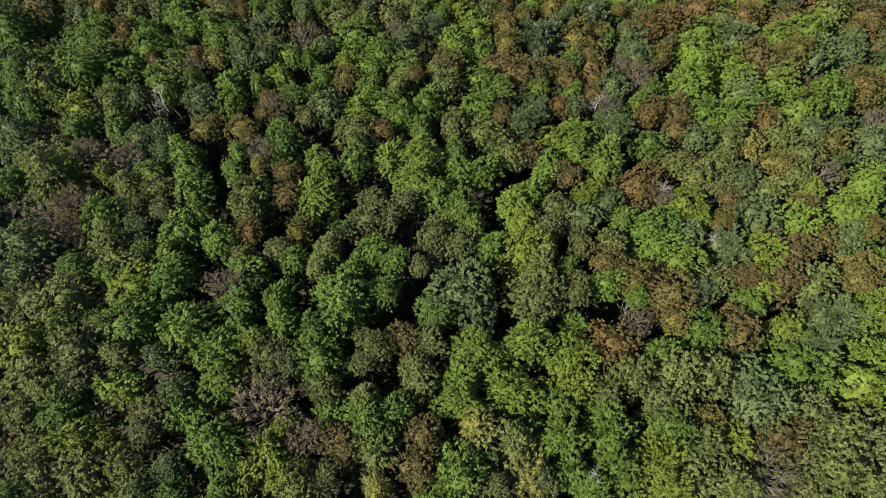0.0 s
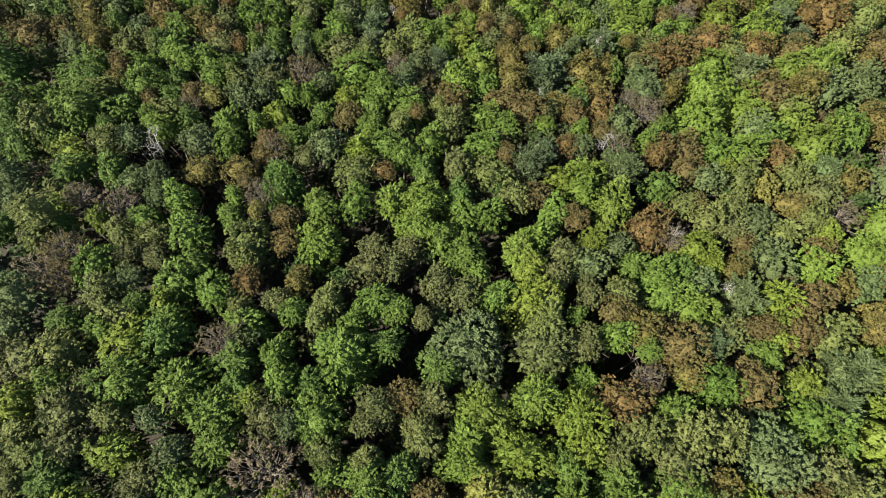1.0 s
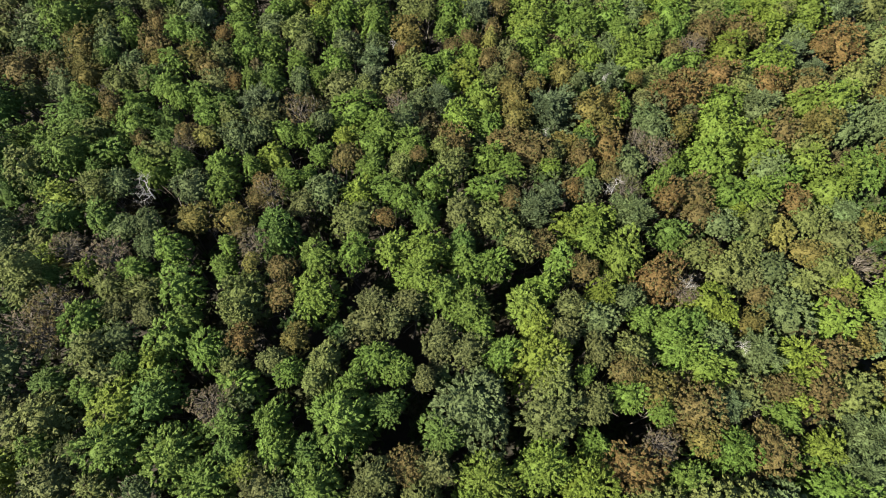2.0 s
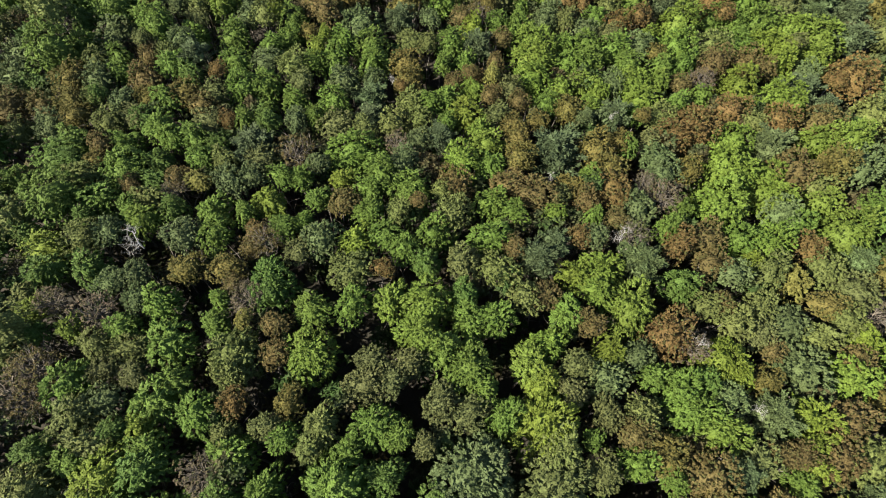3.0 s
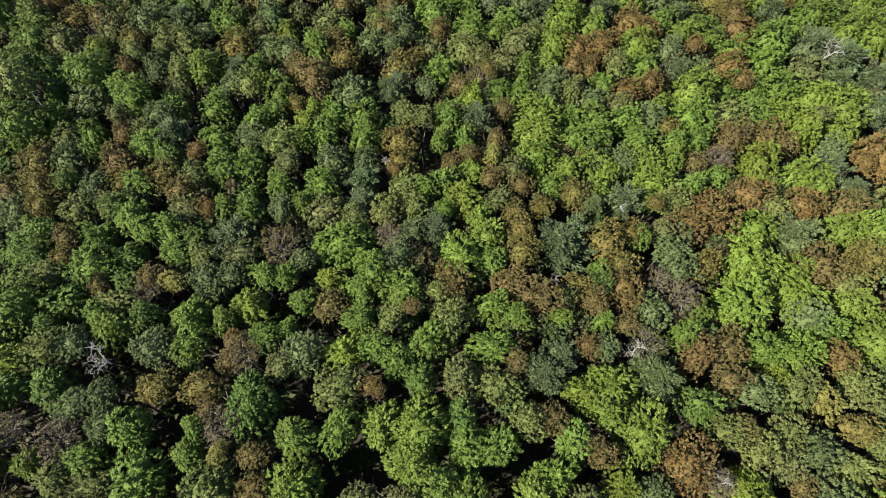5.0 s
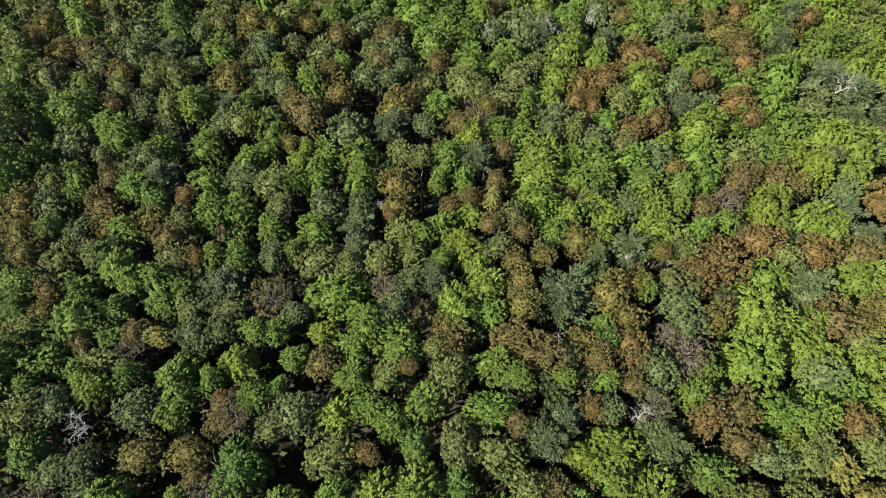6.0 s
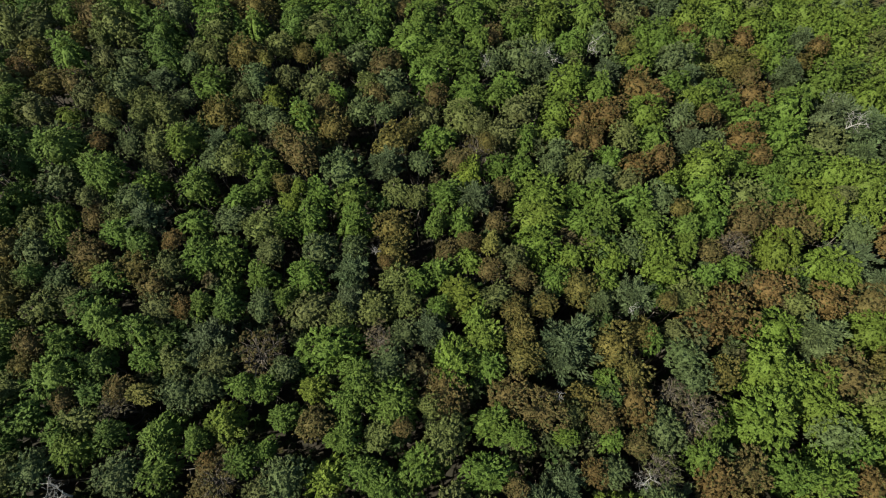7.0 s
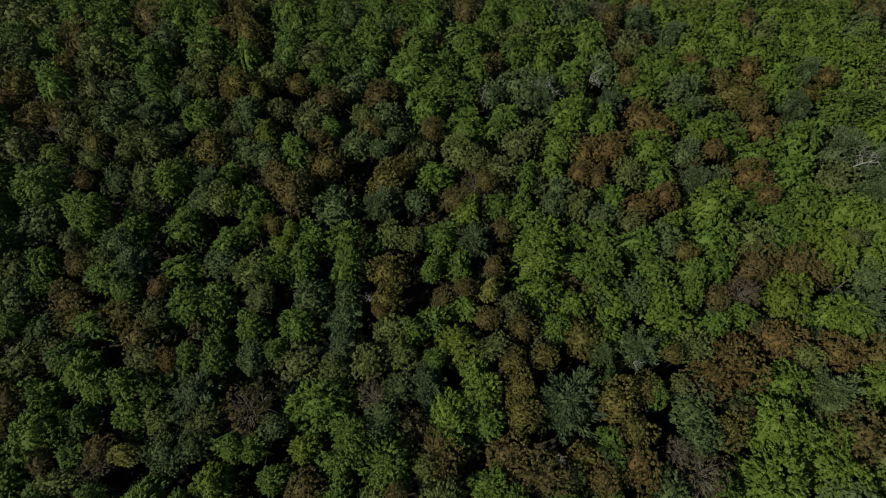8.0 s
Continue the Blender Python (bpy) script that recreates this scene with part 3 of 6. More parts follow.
autumn(17.9, 100.9, 16.0, 2.5, "rust")
autumn(-57.0, 101.0, 16.2, 2.5, "ochre")
autumn(43.9, 101.9, 15.3, 3.7, "rust")
autumn(-39.1, 101.9, 15.6, 3.3, "ochre")
autumn(-23.0, 104.7, 16.3, 2.1, "brown")
autumn(75.3, 105.2, 14.5, 3.7, "ochre")
autumn(22.7, 106.1, 15.3, 3.5, "rust")
autumn(-68.8, 106.2, 15.8, 2.9, "ochre")
autumn(38.4, 106.2, 17.7, 1.8, "rust")
autumn(18.6, 106.3, 15.6, 3.0, "rust")
autumn(-64.5, 106.5, 16.0, 2.6, "brown")
autumn(-14.7, 107.2, 16.0, 2.4, "brown")
autumn(-5.2, 107.9, 16.1, 2.2, "brown")
autumn(-74.1, 107.9, 15.9, 2.8, "rust")
autumn(31.4, 110.4, 15.8, 2.7, "rust")
autumn(47.9, 111.5, 15.5, 3.1, "rust")
autumn(-73.9, 112.5, 15.9, 2.6, "ochre")
autumn(29.1, 113.4, 15.2, 3.5, "rust")
autumn(-22.7, 113.7, 15.7, 2.6, "brown")
autumn(-39.1, 114.4, 15.8, 2.5, "ochre")
autumn(-38.1, 114.6, 16.5, 3.2, "ochre")
autumn(-14.3, 115.2, 15.4, 3.1, "brown")
autumn(-28.3, 115.8, 16.1, 2.0, "ochre")
autumn(48.4, 117.1, 15.9, 2.3, "brown")
autumn(-68.0, 117.2, 15.8, 2.6, "ochre")
autumn(46.1, 120.2, 14.8, 3.9, "ochre")
autumn(27.0, 120.8, 17.3, 2.0, "ochre")
autumn(58.9, 121.2, 14.7, 2.3, "ochre")
autumn(87.8, 122.1, 14.5, 3.6, "brown")
autumn(43.1, 122.2, 15.7, 2.5, "brown")
autumn(-67.8, 123.0, 15.9, 4.1, "brown")
autumn(61.5, 123.5, 17.3, 2.1, "rust")
autumn(4.1, 123.7, 15.7, 2.3, "brown")
autumn(38.6, 125.3, 17.2, 2.0, "rust")
autumn(26.1, 125.5, 15.6, 2.4, "brown")
autumn(-39.0, 126.1, 15.9, 3.6, "ochre")
autumn(49.4, 126.2, 15.7, 2.3, "rust")
autumn(-43.4, 127.8, 16.2, 3.1, "brown")
autumn(-12.2, 127.9, 16.8, 1.9, "brown")
autumn(-57.5, 130.5, 15.9, 3.7, "brown")
autumn(24.6, 131.7, 16.5, 2.3, "brown")
autumn(32.0, 131.9, 14.6, 2.0, "brown")
autumn(-42.0, 132.4, 16.3, 2.7, "brown")
autumn(-30.2, 135.6, 16.5, 2.2, "brown")
autumn(-0.9, 136.0, 16.0, 3.0, "brown")
autumn(26.2, 137.1, 16.5, 2.2, "brown")
autumn(50.6, 137.3, 16.8, 2.0, "brown")
autumn(-1.5, 141.0, 13.7, 3.0, "brown")
autumn(-13.0, 142.1, 14.1, 2.4, "brown")
autumn(76.2, 142.6, 16.4, 2.8, "brown")
autumn(33.0, 143.8, 14.2, 3.4, "ochre")
autumn(74.4, 146.5, 14.3, 2.3, "ochre")
autumn(43.2, 147.2, 13.8, 3.8, "ochre")
autumn(60.7, 156.3, 14.1, 3.4, "ochre")
broad(-32.1, -6.1, 14.1, 3.9, "olive")
broad(-39.2, -5.2, 13.3, 2.9, "green")
broad(-16.7, -4.8, 14.4, 3.8, "green")
broad(0.1, -3.6, 14.2, 3.9, "green")
broad(-5.7, -3.3, 13.4, 2.5, "deep")
broad(22.6, -3.0, 13.8, 3.3, "bright")
broad(-42.1, -2.4, 15.6, 1.9, "deep")
broad(43.9, -2.2, 13.3, 3.7, "green")
broad(32.8, -1.7, 13.6, 2.1, "deep")
broad(-26.5, -1.3, 15.4, 1.9, "deep")
broad(-21.3, -1.3, 15.1, 2.2, "green")
broad(-35.6, -0.3, 14.4, 3.1, "olive")
broad(50.2, -0.1, 13.1, 2.6, "bright")
broad(-5.5, 0.0, 15.4, 1.8, "gold")
broad(-18.8, 0.4, 14.9, 2.5, "lime")
broad(-15.3, 0.6, 14.8, 2.5, "lime")
broad(17.3, 1.2, 15.1, 1.9, "green")
broad(25.8, 1.4, 14.6, 2.4, "lime")
broad(55.4, 1.6, 13.6, 3.7, "green")
broad(3.3, 1.6, 13.2, 3.9, "green")
broad(10.7, 2.4, 14.2, 2.9, "gold")
broad(-37.9, 2.7, 14.9, 2.7, "lime")
broad(15.1, 2.8, 14.7, 2.4, "green")
broad(28.6, 2.9, 14.3, 2.8, "olive")
broad(-34.7, 2.9, 16.2, 1.3, "lime")
broad(20.5, 3.0, 14.4, 2.7, "green")
broad(-22.9, 3.2, 13.7, 3.8, "green", 1.21)
broad(-17.5, 3.2, 14.6, 2.8, "lime")
broad(-5.8, 3.8, 14.3, 3.0, "olive")
broad(25.0, 3.8, 13.7, 3.4, "lime")
broad(9.0, 5.2, 14.1, 3.1, "olive")
broad(-16.1, 5.4, 15.8, 1.6, "lime")
broad(-40.3, 5.7, 14.7, 3.0, "deep")
broad(-27.5, 6.0, 15.0, 2.6, "green")
broad(14.0, 6.0, 14.3, 2.9, "bright")
broad(5.0, 6.5, 14.3, 3.0, "gold")
broad(19.7, 6.6, 14.4, 2.8, "green")
broad(-7.4, 6.7, 14.1, 3.3, "green")
broad(33.7, 7.1, 14.5, 2.6, "lime")
broad(-11.6, 7.2, 15.2, 2.2, "green")
broad(26.8, 7.4, 13.9, 3.3, "green")
broad(-42.7, 7.6, 15.7, 2.1, "olive")
broad(-4.1, 7.9, 15.1, 2.3, "deep")
broad(-35.0, 8.1, 14.6, 3.1, "lime")
broad(19.5, 8.7, 14.7, 2.5, "green")
broad(-45.5, 8.8, 15.0, 2.8, "olive")
broad(2.7, 9.0, 14.6, 2.7, "bright")
broad(-8.1, 9.0, 15.5, 2.0, "olive")
broad(14.1, 9.1, 14.5, 2.8, "green")
broad(-24.1, 9.8, 14.9, 2.7, "green")
broad(8.8, 10.6, 13.8, 3.5, "lime")
broad(16.3, 11.1, 14.8, 2.6, "lime")
broad(19.4, 11.3, 14.7, 2.6, "olive")
broad(3.3, 11.5, 14.3, 3.1, "bright")
broad(-2.0, 11.6, 14.7, 2.7, "olive")
broad(-36.4, 12.0, 15.6, 2.1, "olive")
broad(-13.9, 12.9, 14.2, 3.4, "green")
broad(-25.1, 13.0, 14.5, 3.2, "green")
broad(-47.7, 13.0, 14.9, 3.0, "lime")
broad(50.3, 14.0, 11.9, 5.3, "lime")
broad(15.7, 14.4, 13.7, 3.7, "lime")
broad(-21.6, 14.6, 15.8, 1.9, "lime")
broad(4.6, 15.0, 14.2, 3.3, "bright")
broad(-43.8, 15.2, 15.7, 2.2, "green")
broad(-29.6, 15.5, 14.1, 3.7, "green")
broad(43.1, 15.5, 12.8, 4.5, "green")
broad(-36.7, 15.8, 14.1, 3.7, "green")
broad(26.6, 16.0, 15.0, 2.4, "green")
broad(-23.6, 16.2, 15.7, 2.1, "deep")
broad(-18.3, 16.6, 15.0, 2.7, "green")
broad(-15.1, 16.7, 15.6, 2.1, "deep")
broad(10.6, 16.8, 14.1, 3.4, "bright")
broad(55.0, 17.3, 13.4, 3.7, "bright")
broad(-54.3, 17.9, 14.2, 2.7, "green")
broad(-44.1, 18.5, 14.3, 3.6, "olive")
broad(16.9, 19.1, 14.1, 2.2, "green")
broad(-0.5, 19.1, 15.0, 2.6, "deep")
broad(-24.2, 19.2, 15.5, 2.3, "deep")
broad(32.0, 19.2, 14.0, 3.4, "green")
broad(60.9, 19.8, 14.5, 2.9, "bright")
broad(-19.6, 19.8, 15.3, 2.4, "green")
broad(43.1, 20.0, 15.0, 2.4, "lime")
broad(-11.5, 20.1, 13.1, 4.6, "green", 1.17)
broad(-36.9, 20.3, 14.3, 3.7, "lime")
broad(-60.0, 20.9, 14.7, 4.2, "green")
broad(-33.1, 21.2, 15.0, 2.9, "deep")
broad(-40.7, 21.5, 16.0, 2.0, "green")
broad(-6.9, 21.8, 15.6, 2.2, "deep")
broad(-45.3, 22.5, 16.1, 2.0, "deep")
broad(53.6, 23.0, 13.6, 3.9, "bright")
broad(24.6, 23.1, 15.9, 1.7, "green")
broad(-24.0, 23.1, 15.1, 2.8, "green")
broad(-33.1, 23.2, 15.7, 2.2, "green")
broad(-39.8, 23.4, 15.2, 2.8, "olive")
broad(38.9, 23.5, 15.4, 2.1, "green")
broad(-15.4, 24.5, 15.9, 1.9, "olive")
broad(-11.2, 24.5, 15.9, 1.9, "green")
broad(21.0, 24.6, 15.1, 2.5, "green")
broad(-37.3, 25.0, 16.3, 1.7, "deep")
broad(40.8, 25.1, 15.4, 2.1, "lime")
broad(-18.6, 25.1, 16.1, 1.8, "green")
broad(-25.3, 25.2, 16.0, 1.9, "olive")
broad(-34.8, 25.7, 16.3, 1.8, "lime")
broad(12.5, 25.7, 14.3, 3.3, "olive")
broad(60.1, 26.0, 13.5, 3.7, "deep")
broad(-5.8, 26.1, 16.0, 1.8, "green")
broad(-42.1, 26.1, 15.1, 3.0, "olive")
broad(16.1, 26.7, 16.2, 1.4, "green")
broad(-14.6, 26.8, 15.6, 2.3, "olive")
broad(-8.8, 27.1, 15.0, 2.8, "green")
broad(-28.9, 27.2, 15.4, 2.6, "green")
broad(41.3, 27.5, 15.5, 2.1, "lime")
broad(-33.5, 28.2, 15.0, 3.0, "green")
broad(-64.2, 28.3, 15.7, 3.3, "green")
broad(30.9, 28.7, 14.5, 3.2, "bright")
broad(10.9, 28.8, 13.7, 4.1, "lime")
broad(6.3, 29.1, 15.1, 2.7, "green")
broad(-44.2, 29.7, 15.1, 3.1, "green")
broad(28.1, 30.4, 14.4, 3.3, "green")
broad(65.3, 30.4, 13.5, 4.1, "green")
broad(42.1, 30.5, 14.2, 3.5, "lime")
broad(58.6, 30.6, 14.3, 2.1, "bright")
broad(-32.7, 30.7, 16.0, 2.1, "green")
broad(3.6, 31.9, 15.8, 2.0, "green")
broad(27.2, 33.2, 14.8, 3.0, "green")
broad(-52.7, 33.3, 16.6, 2.3, "olive")
broad(10.4, 33.3, 15.1, 2.7, "lime")
broad(-57.7, 33.8, 16.7, 2.3, "deep")
broad(30.5, 34.0, 15.5, 2.2, "deep")
broad(24.0, 34.3, 15.6, 2.2, "green")
broad(1.7, 34.3, 14.6, 3.3, "green")
broad(-42.7, 34.4, 16.1, 2.1, "olive")
broad(-17.3, 34.6, 14.6, 3.4, "bright")
broad(-51.7, 34.6, 19.3, 2.6, "olive")
broad(34.5, 34.8, 15.9, 1.8, "lime")
broad(-34.2, 35.0, 15.1, 3.1, "green")
broad(-65.0, 35.0, 14.0, 3.2, "green")
broad(-50.8, 35.1, 16.3, 2.0, "deep")
broad(9.4, 35.2, 15.0, 2.9, "bright")
broad(48.2, 35.7, 14.6, 3.1, "bright")
broad(-1.3, 36.1, 15.4, 2.5, "green")
broad(-45.9, 36.1, 16.5, 1.8, "lime")
broad(-40.2, 36.6, 16.1, 2.1, "green")
broad(18.7, 36.7, 15.6, 2.3, "lime")
broad(32.6, 36.9, 14.4, 3.4, "lime")
broad(64.4, 37.1, 14.7, 2.9, "green")
broad(11.6, 37.5, 15.3, 2.6, "bright")
broad(-4.3, 37.7, 14.8, 3.2, "bright")
broad(-29.2, 37.7, 16.1, 2.0, "green")
broad(56.3, 37.9, 14.4, 3.2, "bright")
broad(-25.3, 38.0, 18.3, 1.1, "gold")
broad(-51.9, 38.1, 16.5, 1.9, "lime")
broad(1.6, 39.8, 15.2, 2.8, "green")
broad(-53.6, 39.8, 15.1, 2.5, "olive")
broad(-36.8, 39.9, 15.6, 2.7, "green")
broad(-17.9, 40.0, 15.6, 2.5, "green")
broad(45.5, 40.2, 15.4, 2.4, "olive")
broad(50.8, 40.3, 15.8, 2.0, "lime")
broad(5.0, 40.5, 15.1, 2.9, "green")
broad(-29.2, 40.6, 16.7, 1.5, "green")
broad(-70.0, 40.9, 14.5, 3.9, "green")
broad(-12.9, 41.0, 15.7, 2.4, "green")
broad(14.1, 41.8, 15.2, 2.7, "green")
broad(-8.2, 42.0, 15.3, 2.8, "bright")
broad(-3.5, 42.0, 14.3, 3.8, "bright")
broad(60.2, 42.3, 15.2, 3.3, "bright")
broad(22.0, 43.1, 14.3, 3.7, "bright")
broad(0.8, 43.2, 15.6, 2.4, "deep")
broad(-52.5, 43.3, 15.6, 2.8, "deep")
broad(-23.9, 43.7, 14.6, 3.5, "deep")
broad(-47.1, 44.0, 15.8, 2.6, "deep")
broad(17.8, 44.8, 15.8, 2.2, "bright")
broad(29.1, 46.1, 15.2, 2.7, "deep")
broad(-53.2, 46.5, 16.0, 2.4, "lime")
broad(15.5, 47.2, 15.4, 2.6, "lime")
broad(-4.4, 47.6, 15.7, 2.4, "deep")
broad(44.2, 47.7, 15.5, 2.4, "gold")
broad(-62.0, 47.9, 15.2, 3.4, "deep")
broad(18.9, 48.1, 14.6, 3.3, "bright")
broad(-57.4, 48.4, 16.3, 2.1, "deep")
broad(-71.6, 49.0, 14.1, 3.2, "olive")
broad(-7.1, 49.4, 16.0, 2.1, "green")
broad(41.5, 49.5, 14.7, 3.2, "olive")
broad(70.3, 50.0, 15.3, 3.2, "bright")
broad(-32.5, 50.1, 15.8, 2.4, "green")
broad(-13.8, 50.1, 15.4, 2.7, "lime")
broad(39.1, 50.2, 16.3, 1.7, "lime")
broad(-58.9, 50.2, 16.6, 3.0, "olive")
broad(-9.8, 51.1, 15.7, 2.4, "green")
broad(-50.4, 51.3, 16.6, 1.7, "deep")
broad(-23.6, 51.4, 16.1, 2.1, "green")
broad(-42.6, 51.6, 15.7, 2.6, "bright")
broad(4.3, 51.7, 15.3, 2.8, "green")
broad(-3.2, 52.0, 15.1, 3.0, "green")
broad(59.0, 52.6, 14.3, 2.4, "deep")
broad(-21.2, 52.7, 16.1, 1.5, "green")
broad(-44.5, 52.9, 16.3, 2.1, "green")
broad(-65.9, 53.1, 15.7, 3.5, "deep")
broad(-29.2, 53.2, 16.6, 1.7, "green")
broad(-39.0, 53.3, 16.4, 1.9, "deep")
broad(38.3, 53.4, 15.1, 2.8, "green")
broad(-54.4, 53.5, 16.6, 3.9, "green")
broad(-33.6, 53.6, 15.5, 2.7, "green")
broad(42.3, 53.6, 14.4, 3.5, "bright")
broad(-43.0, 54.4, 16.0, 2.4, "olive")
broad(-49.5, 54.7, 15.4, 3.0, "green")
broad(28.9, 54.8, 15.8, 2.2, "green")
broad(-12.4, 54.9, 15.7, 2.5, "green")
broad(69.7, 55.1, 14.6, 2.2, "green")
broad(-26.7, 55.4, 15.6, 2.6, "lime")
broad(53.9, 55.5, 13.8, 4.2, "bright")
broad(18.5, 56.0, 16.5, 1.5, "green")
broad(13.1, 56.0, 16.6, 1.5, "bright")
broad(7.4, 56.1, 15.9, 2.2, "green")
broad(74.1, 56.4, 15.3, 3.3, "green")
broad(-19.7, 56.4, 16.2, 2.0, "green")
broad(46.6, 56.5, 15.2, 2.7, "green")
broad(4.4, 57.2, 15.5, 2.6, "green")
broad(-63.6, 57.4, 14.7, 2.6, "green")
broad(-42.9, 57.8, 16.2, 2.1, "deep")
broad(-37.0, 58.1, 16.7, 1.6, "gold")
broad(31.0, 58.1, 16.0, 2.0, "green")
broad(-12.9, 58.2, 16.0, 2.1, "green")
broad(59.1, 58.5, 16.0, 3.2, "green")
broad(-7.3, 58.7, 14.6, 3.5, "green")
broad(70.4, 59.3, 14.7, 2.1, "deep")
broad(37.0, 59.4, 13.6, 4.4, "bright")
broad(-25.5, 59.5, 16.5, 1.8, "green")
broad(-16.9, 59.7, 16.3, 1.9, "lime")
broad(-22.8, 59.7, 16.1, 2.1, "green")
broad(-48.0, 59.7, 14.8, 3.6, "green")
broad(-55.2, 60.2, 16.5, 1.9, "deep")
broad(51.6, 60.4, 15.3, 2.7, "bright")
broad(44.7, 61.2, 14.4, 3.6, "bright")
broad(-11.6, 61.2, 14.9, 3.3, "green")
broad(-43.7, 61.3, 16.1, 2.2, "deep")
broad(-58.3, 61.8, 14.5, 3.6, "deep")
broad(-34.4, 61.9, 15.8, 2.4, "olive")
broad(-70.1, 62.0, 15.0, 4.1, "deep")
broad(18.5, 62.3, 15.8, 2.2, "green")
broad(-37.8, 62.4, 16.2, 2.0, "green")
broad(72.0, 63.8, 14.9, 3.9, "green")
broad(-49.5, 64.0, 15.6, 2.7, "green")
broad(-56.5, 64.1, 15.7, 2.6, "green")
broad(4.3, 64.2, 15.5, 2.5, "green")
broad(-0.4, 64.2, 14.6, 3.5, "bright")
broad(40.8, 64.6, 14.3, 3.7, "bright")
broad(-15.6, 64.6, 14.1, 4.0, "green")
broad(44.7, 64.7, 15.2, 2.8, "bright")
broad(-36.1, 64.9, 16.4, 1.8, "deep")
broad(-42.8, 65.3, 16.2, 2.1, "green")
broad(-39.5, 65.4, 15.6, 2.7, "green")
broad(-66.3, 65.8, 15.0, 2.3, "olive")
broad(-44.6, 66.6, 16.9, 2.6, "green")
broad(38.1, 66.6, 14.6, 3.4, "bright")
broad(3.7, 67.3, 15.0, 3.0, "bright")
broad(-52.9, 67.9, 16.0, 2.4, "olive")
broad(-47.5, 68.3, 15.9, 2.4, "deep")
broad(77.9, 68.4, 14.7, 4.2, "green")
broad(25.0, 68.7, 16.0, 2.0, "green")
broad(-29.5, 69.4, 16.0, 2.2, "deep")
broad(-33.2, 69.5, 16.2, 2.0, "green")
broad(2.7, 69.9, 15.7, 2.4, "bright")
broad(41.3, 70.8, 14.8, 3.2, "bright")
broad(-2.6, 71.0, 16.1, 1.9, "green")
broad(-22.6, 71.0, 16.4, 1.8, "green")
broad(58.4, 71.2, 16.0, 3.4, "bright")
broad(54.4, 71.6, 14.6, 3.4, "bright")
broad(-55.3, 71.8, 18.1, 1.5, "deep")
broad(-46.0, 72.6, 16.0, 2.3, "green")
broad(-31.2, 72.7, 14.5, 2.5, "green")
broad(-0.0, 73.0, 15.2, 2.9, "lime")
broad(-26.3, 73.9, 15.8, 2.3, "green")
broad(-20.3, 74.3, 15.3, 2.8, "green")
broad(-67.2, 74.5, 14.7, 2.5, "deep")
broad(26.6, 74.6, 16.1, 1.9, "green")
broad(-5.5, 74.6, 16.1, 2.0, "green")
broad(79.9, 75.2, 15.1, 3.6, "green")
broad(19.8, 76.0, 15.5, 2.5, "bright")
broad(-34.8, 76.1, 14.9, 3.2, "green")
broad(-2.9, 76.3, 15.5, 2.6, "green")
broad(12.8, 76.3, 15.8, 2.2, "green")
broad(-43.1, 77.0, 17.3, 2.2, "deep")
broad(-31.5, 77.2, 15.5, 2.6, "green")
broad(-54.3, 77.4, 16.1, 2.1, "green")
broad(33.8, 77.7, 15.8, 2.2, "green")
broad(28.1, 77.9, 15.3, 2.6, "bright")
broad(1.0, 78.3, 15.8, 2.2, "bright")
broad(-76.3, 78.4, 14.1, 3.0, "olive")
broad(-46.2, 78.7, 17.2, 2.6, "green")
broad(52.2, 79.1, 15.2, 2.7, "bright")
broad(37.6, 79.3, 15.9, 2.0, "green")
broad(21.4, 79.6, 15.8, 2.2, "bright")
broad(15.4, 79.7, 15.7, 2.2, "bright")
broad(-65.5, 80.0, 16.5, 4.4, "green")
broad(49.9, 80.1, 14.2, 3.8, "bright")
broad(-59.3, 80.1, 16.2, 2.1, "olive")
broad(4.1, 80.4, 17.7, 1.6, "gold")
broad(-55.8, 80.9, 15.9, 2.3, "green")
broad(19.2, 81.1, 15.2, 2.8, "bright")
broad(10.7, 81.1, 14.6, 3.4, "bright")
broad(27.0, 81.2, 14.7, 3.2, "bright")
broad(-37.1, 81.3, 15.8, 2.3, "green")
broad(81.1, 81.7, 15.2, 3.5, "deep")
broad(31.3, 82.2, 15.9, 2.0, "bright")
broad(-24.8, 82.5, 16.0, 2.0, "green")
broad(44.6, 82.7, 13.8, 4.1, "lime")
broad(-15.4, 83.4, 15.1, 2.9, "green")
broad(-21.9, 83.4, 15.1, 2.9, "green")
broad(-3.6, 83.5, 16.1, 1.9, "green")
broad(-63.4, 84.2, 15.2, 2.9, "green")
broad(-0.1, 84.3, 15.5, 2.4, "green")
broad(-50.4, 84.8, 16.4, 1.7, "green")
broad(71.0, 85.0, 15.3, 3.2, "olive")
broad(11.6, 85.2, 14.2, 3.7, "bright")
broad(20.4, 85.4, 15.0, 2.9, "green")
broad(17.1, 85.5, 15.4, 2.5, "green")
broad(32.2, 85.6, 15.7, 2.2, "green")
broad(-82.4, 85.6, 14.7, 2.3, "green")
broad(-24.6, 85.7, 16.3, 1.7, "lime")
broad(26.8, 85.7, 15.3, 2.6, "green")
broad(-32.5, 86.3, 15.6, 2.4, "green")
broad(35.9, 86.4, 15.2, 2.7, "green")
broad(-46.5, 87.6, 15.0, 3.0, "green")
broad(-23.7, 87.6, 17.9, 1.3, "lime")
broad(-21.0, 87.6, 15.5, 2.4, "green")
broad(-16.1, 87.6, 14.9, 3.0, "green")
broad(-29.8, 87.8, 15.9, 2.1, "green")
broad(-39.1, 87.8, 15.2, 2.8, "green")
broad(-52.0, 87.9, 17.2, 3.2, "green")
broad(52.3, 88.2, 15.8, 2.8, "lime")
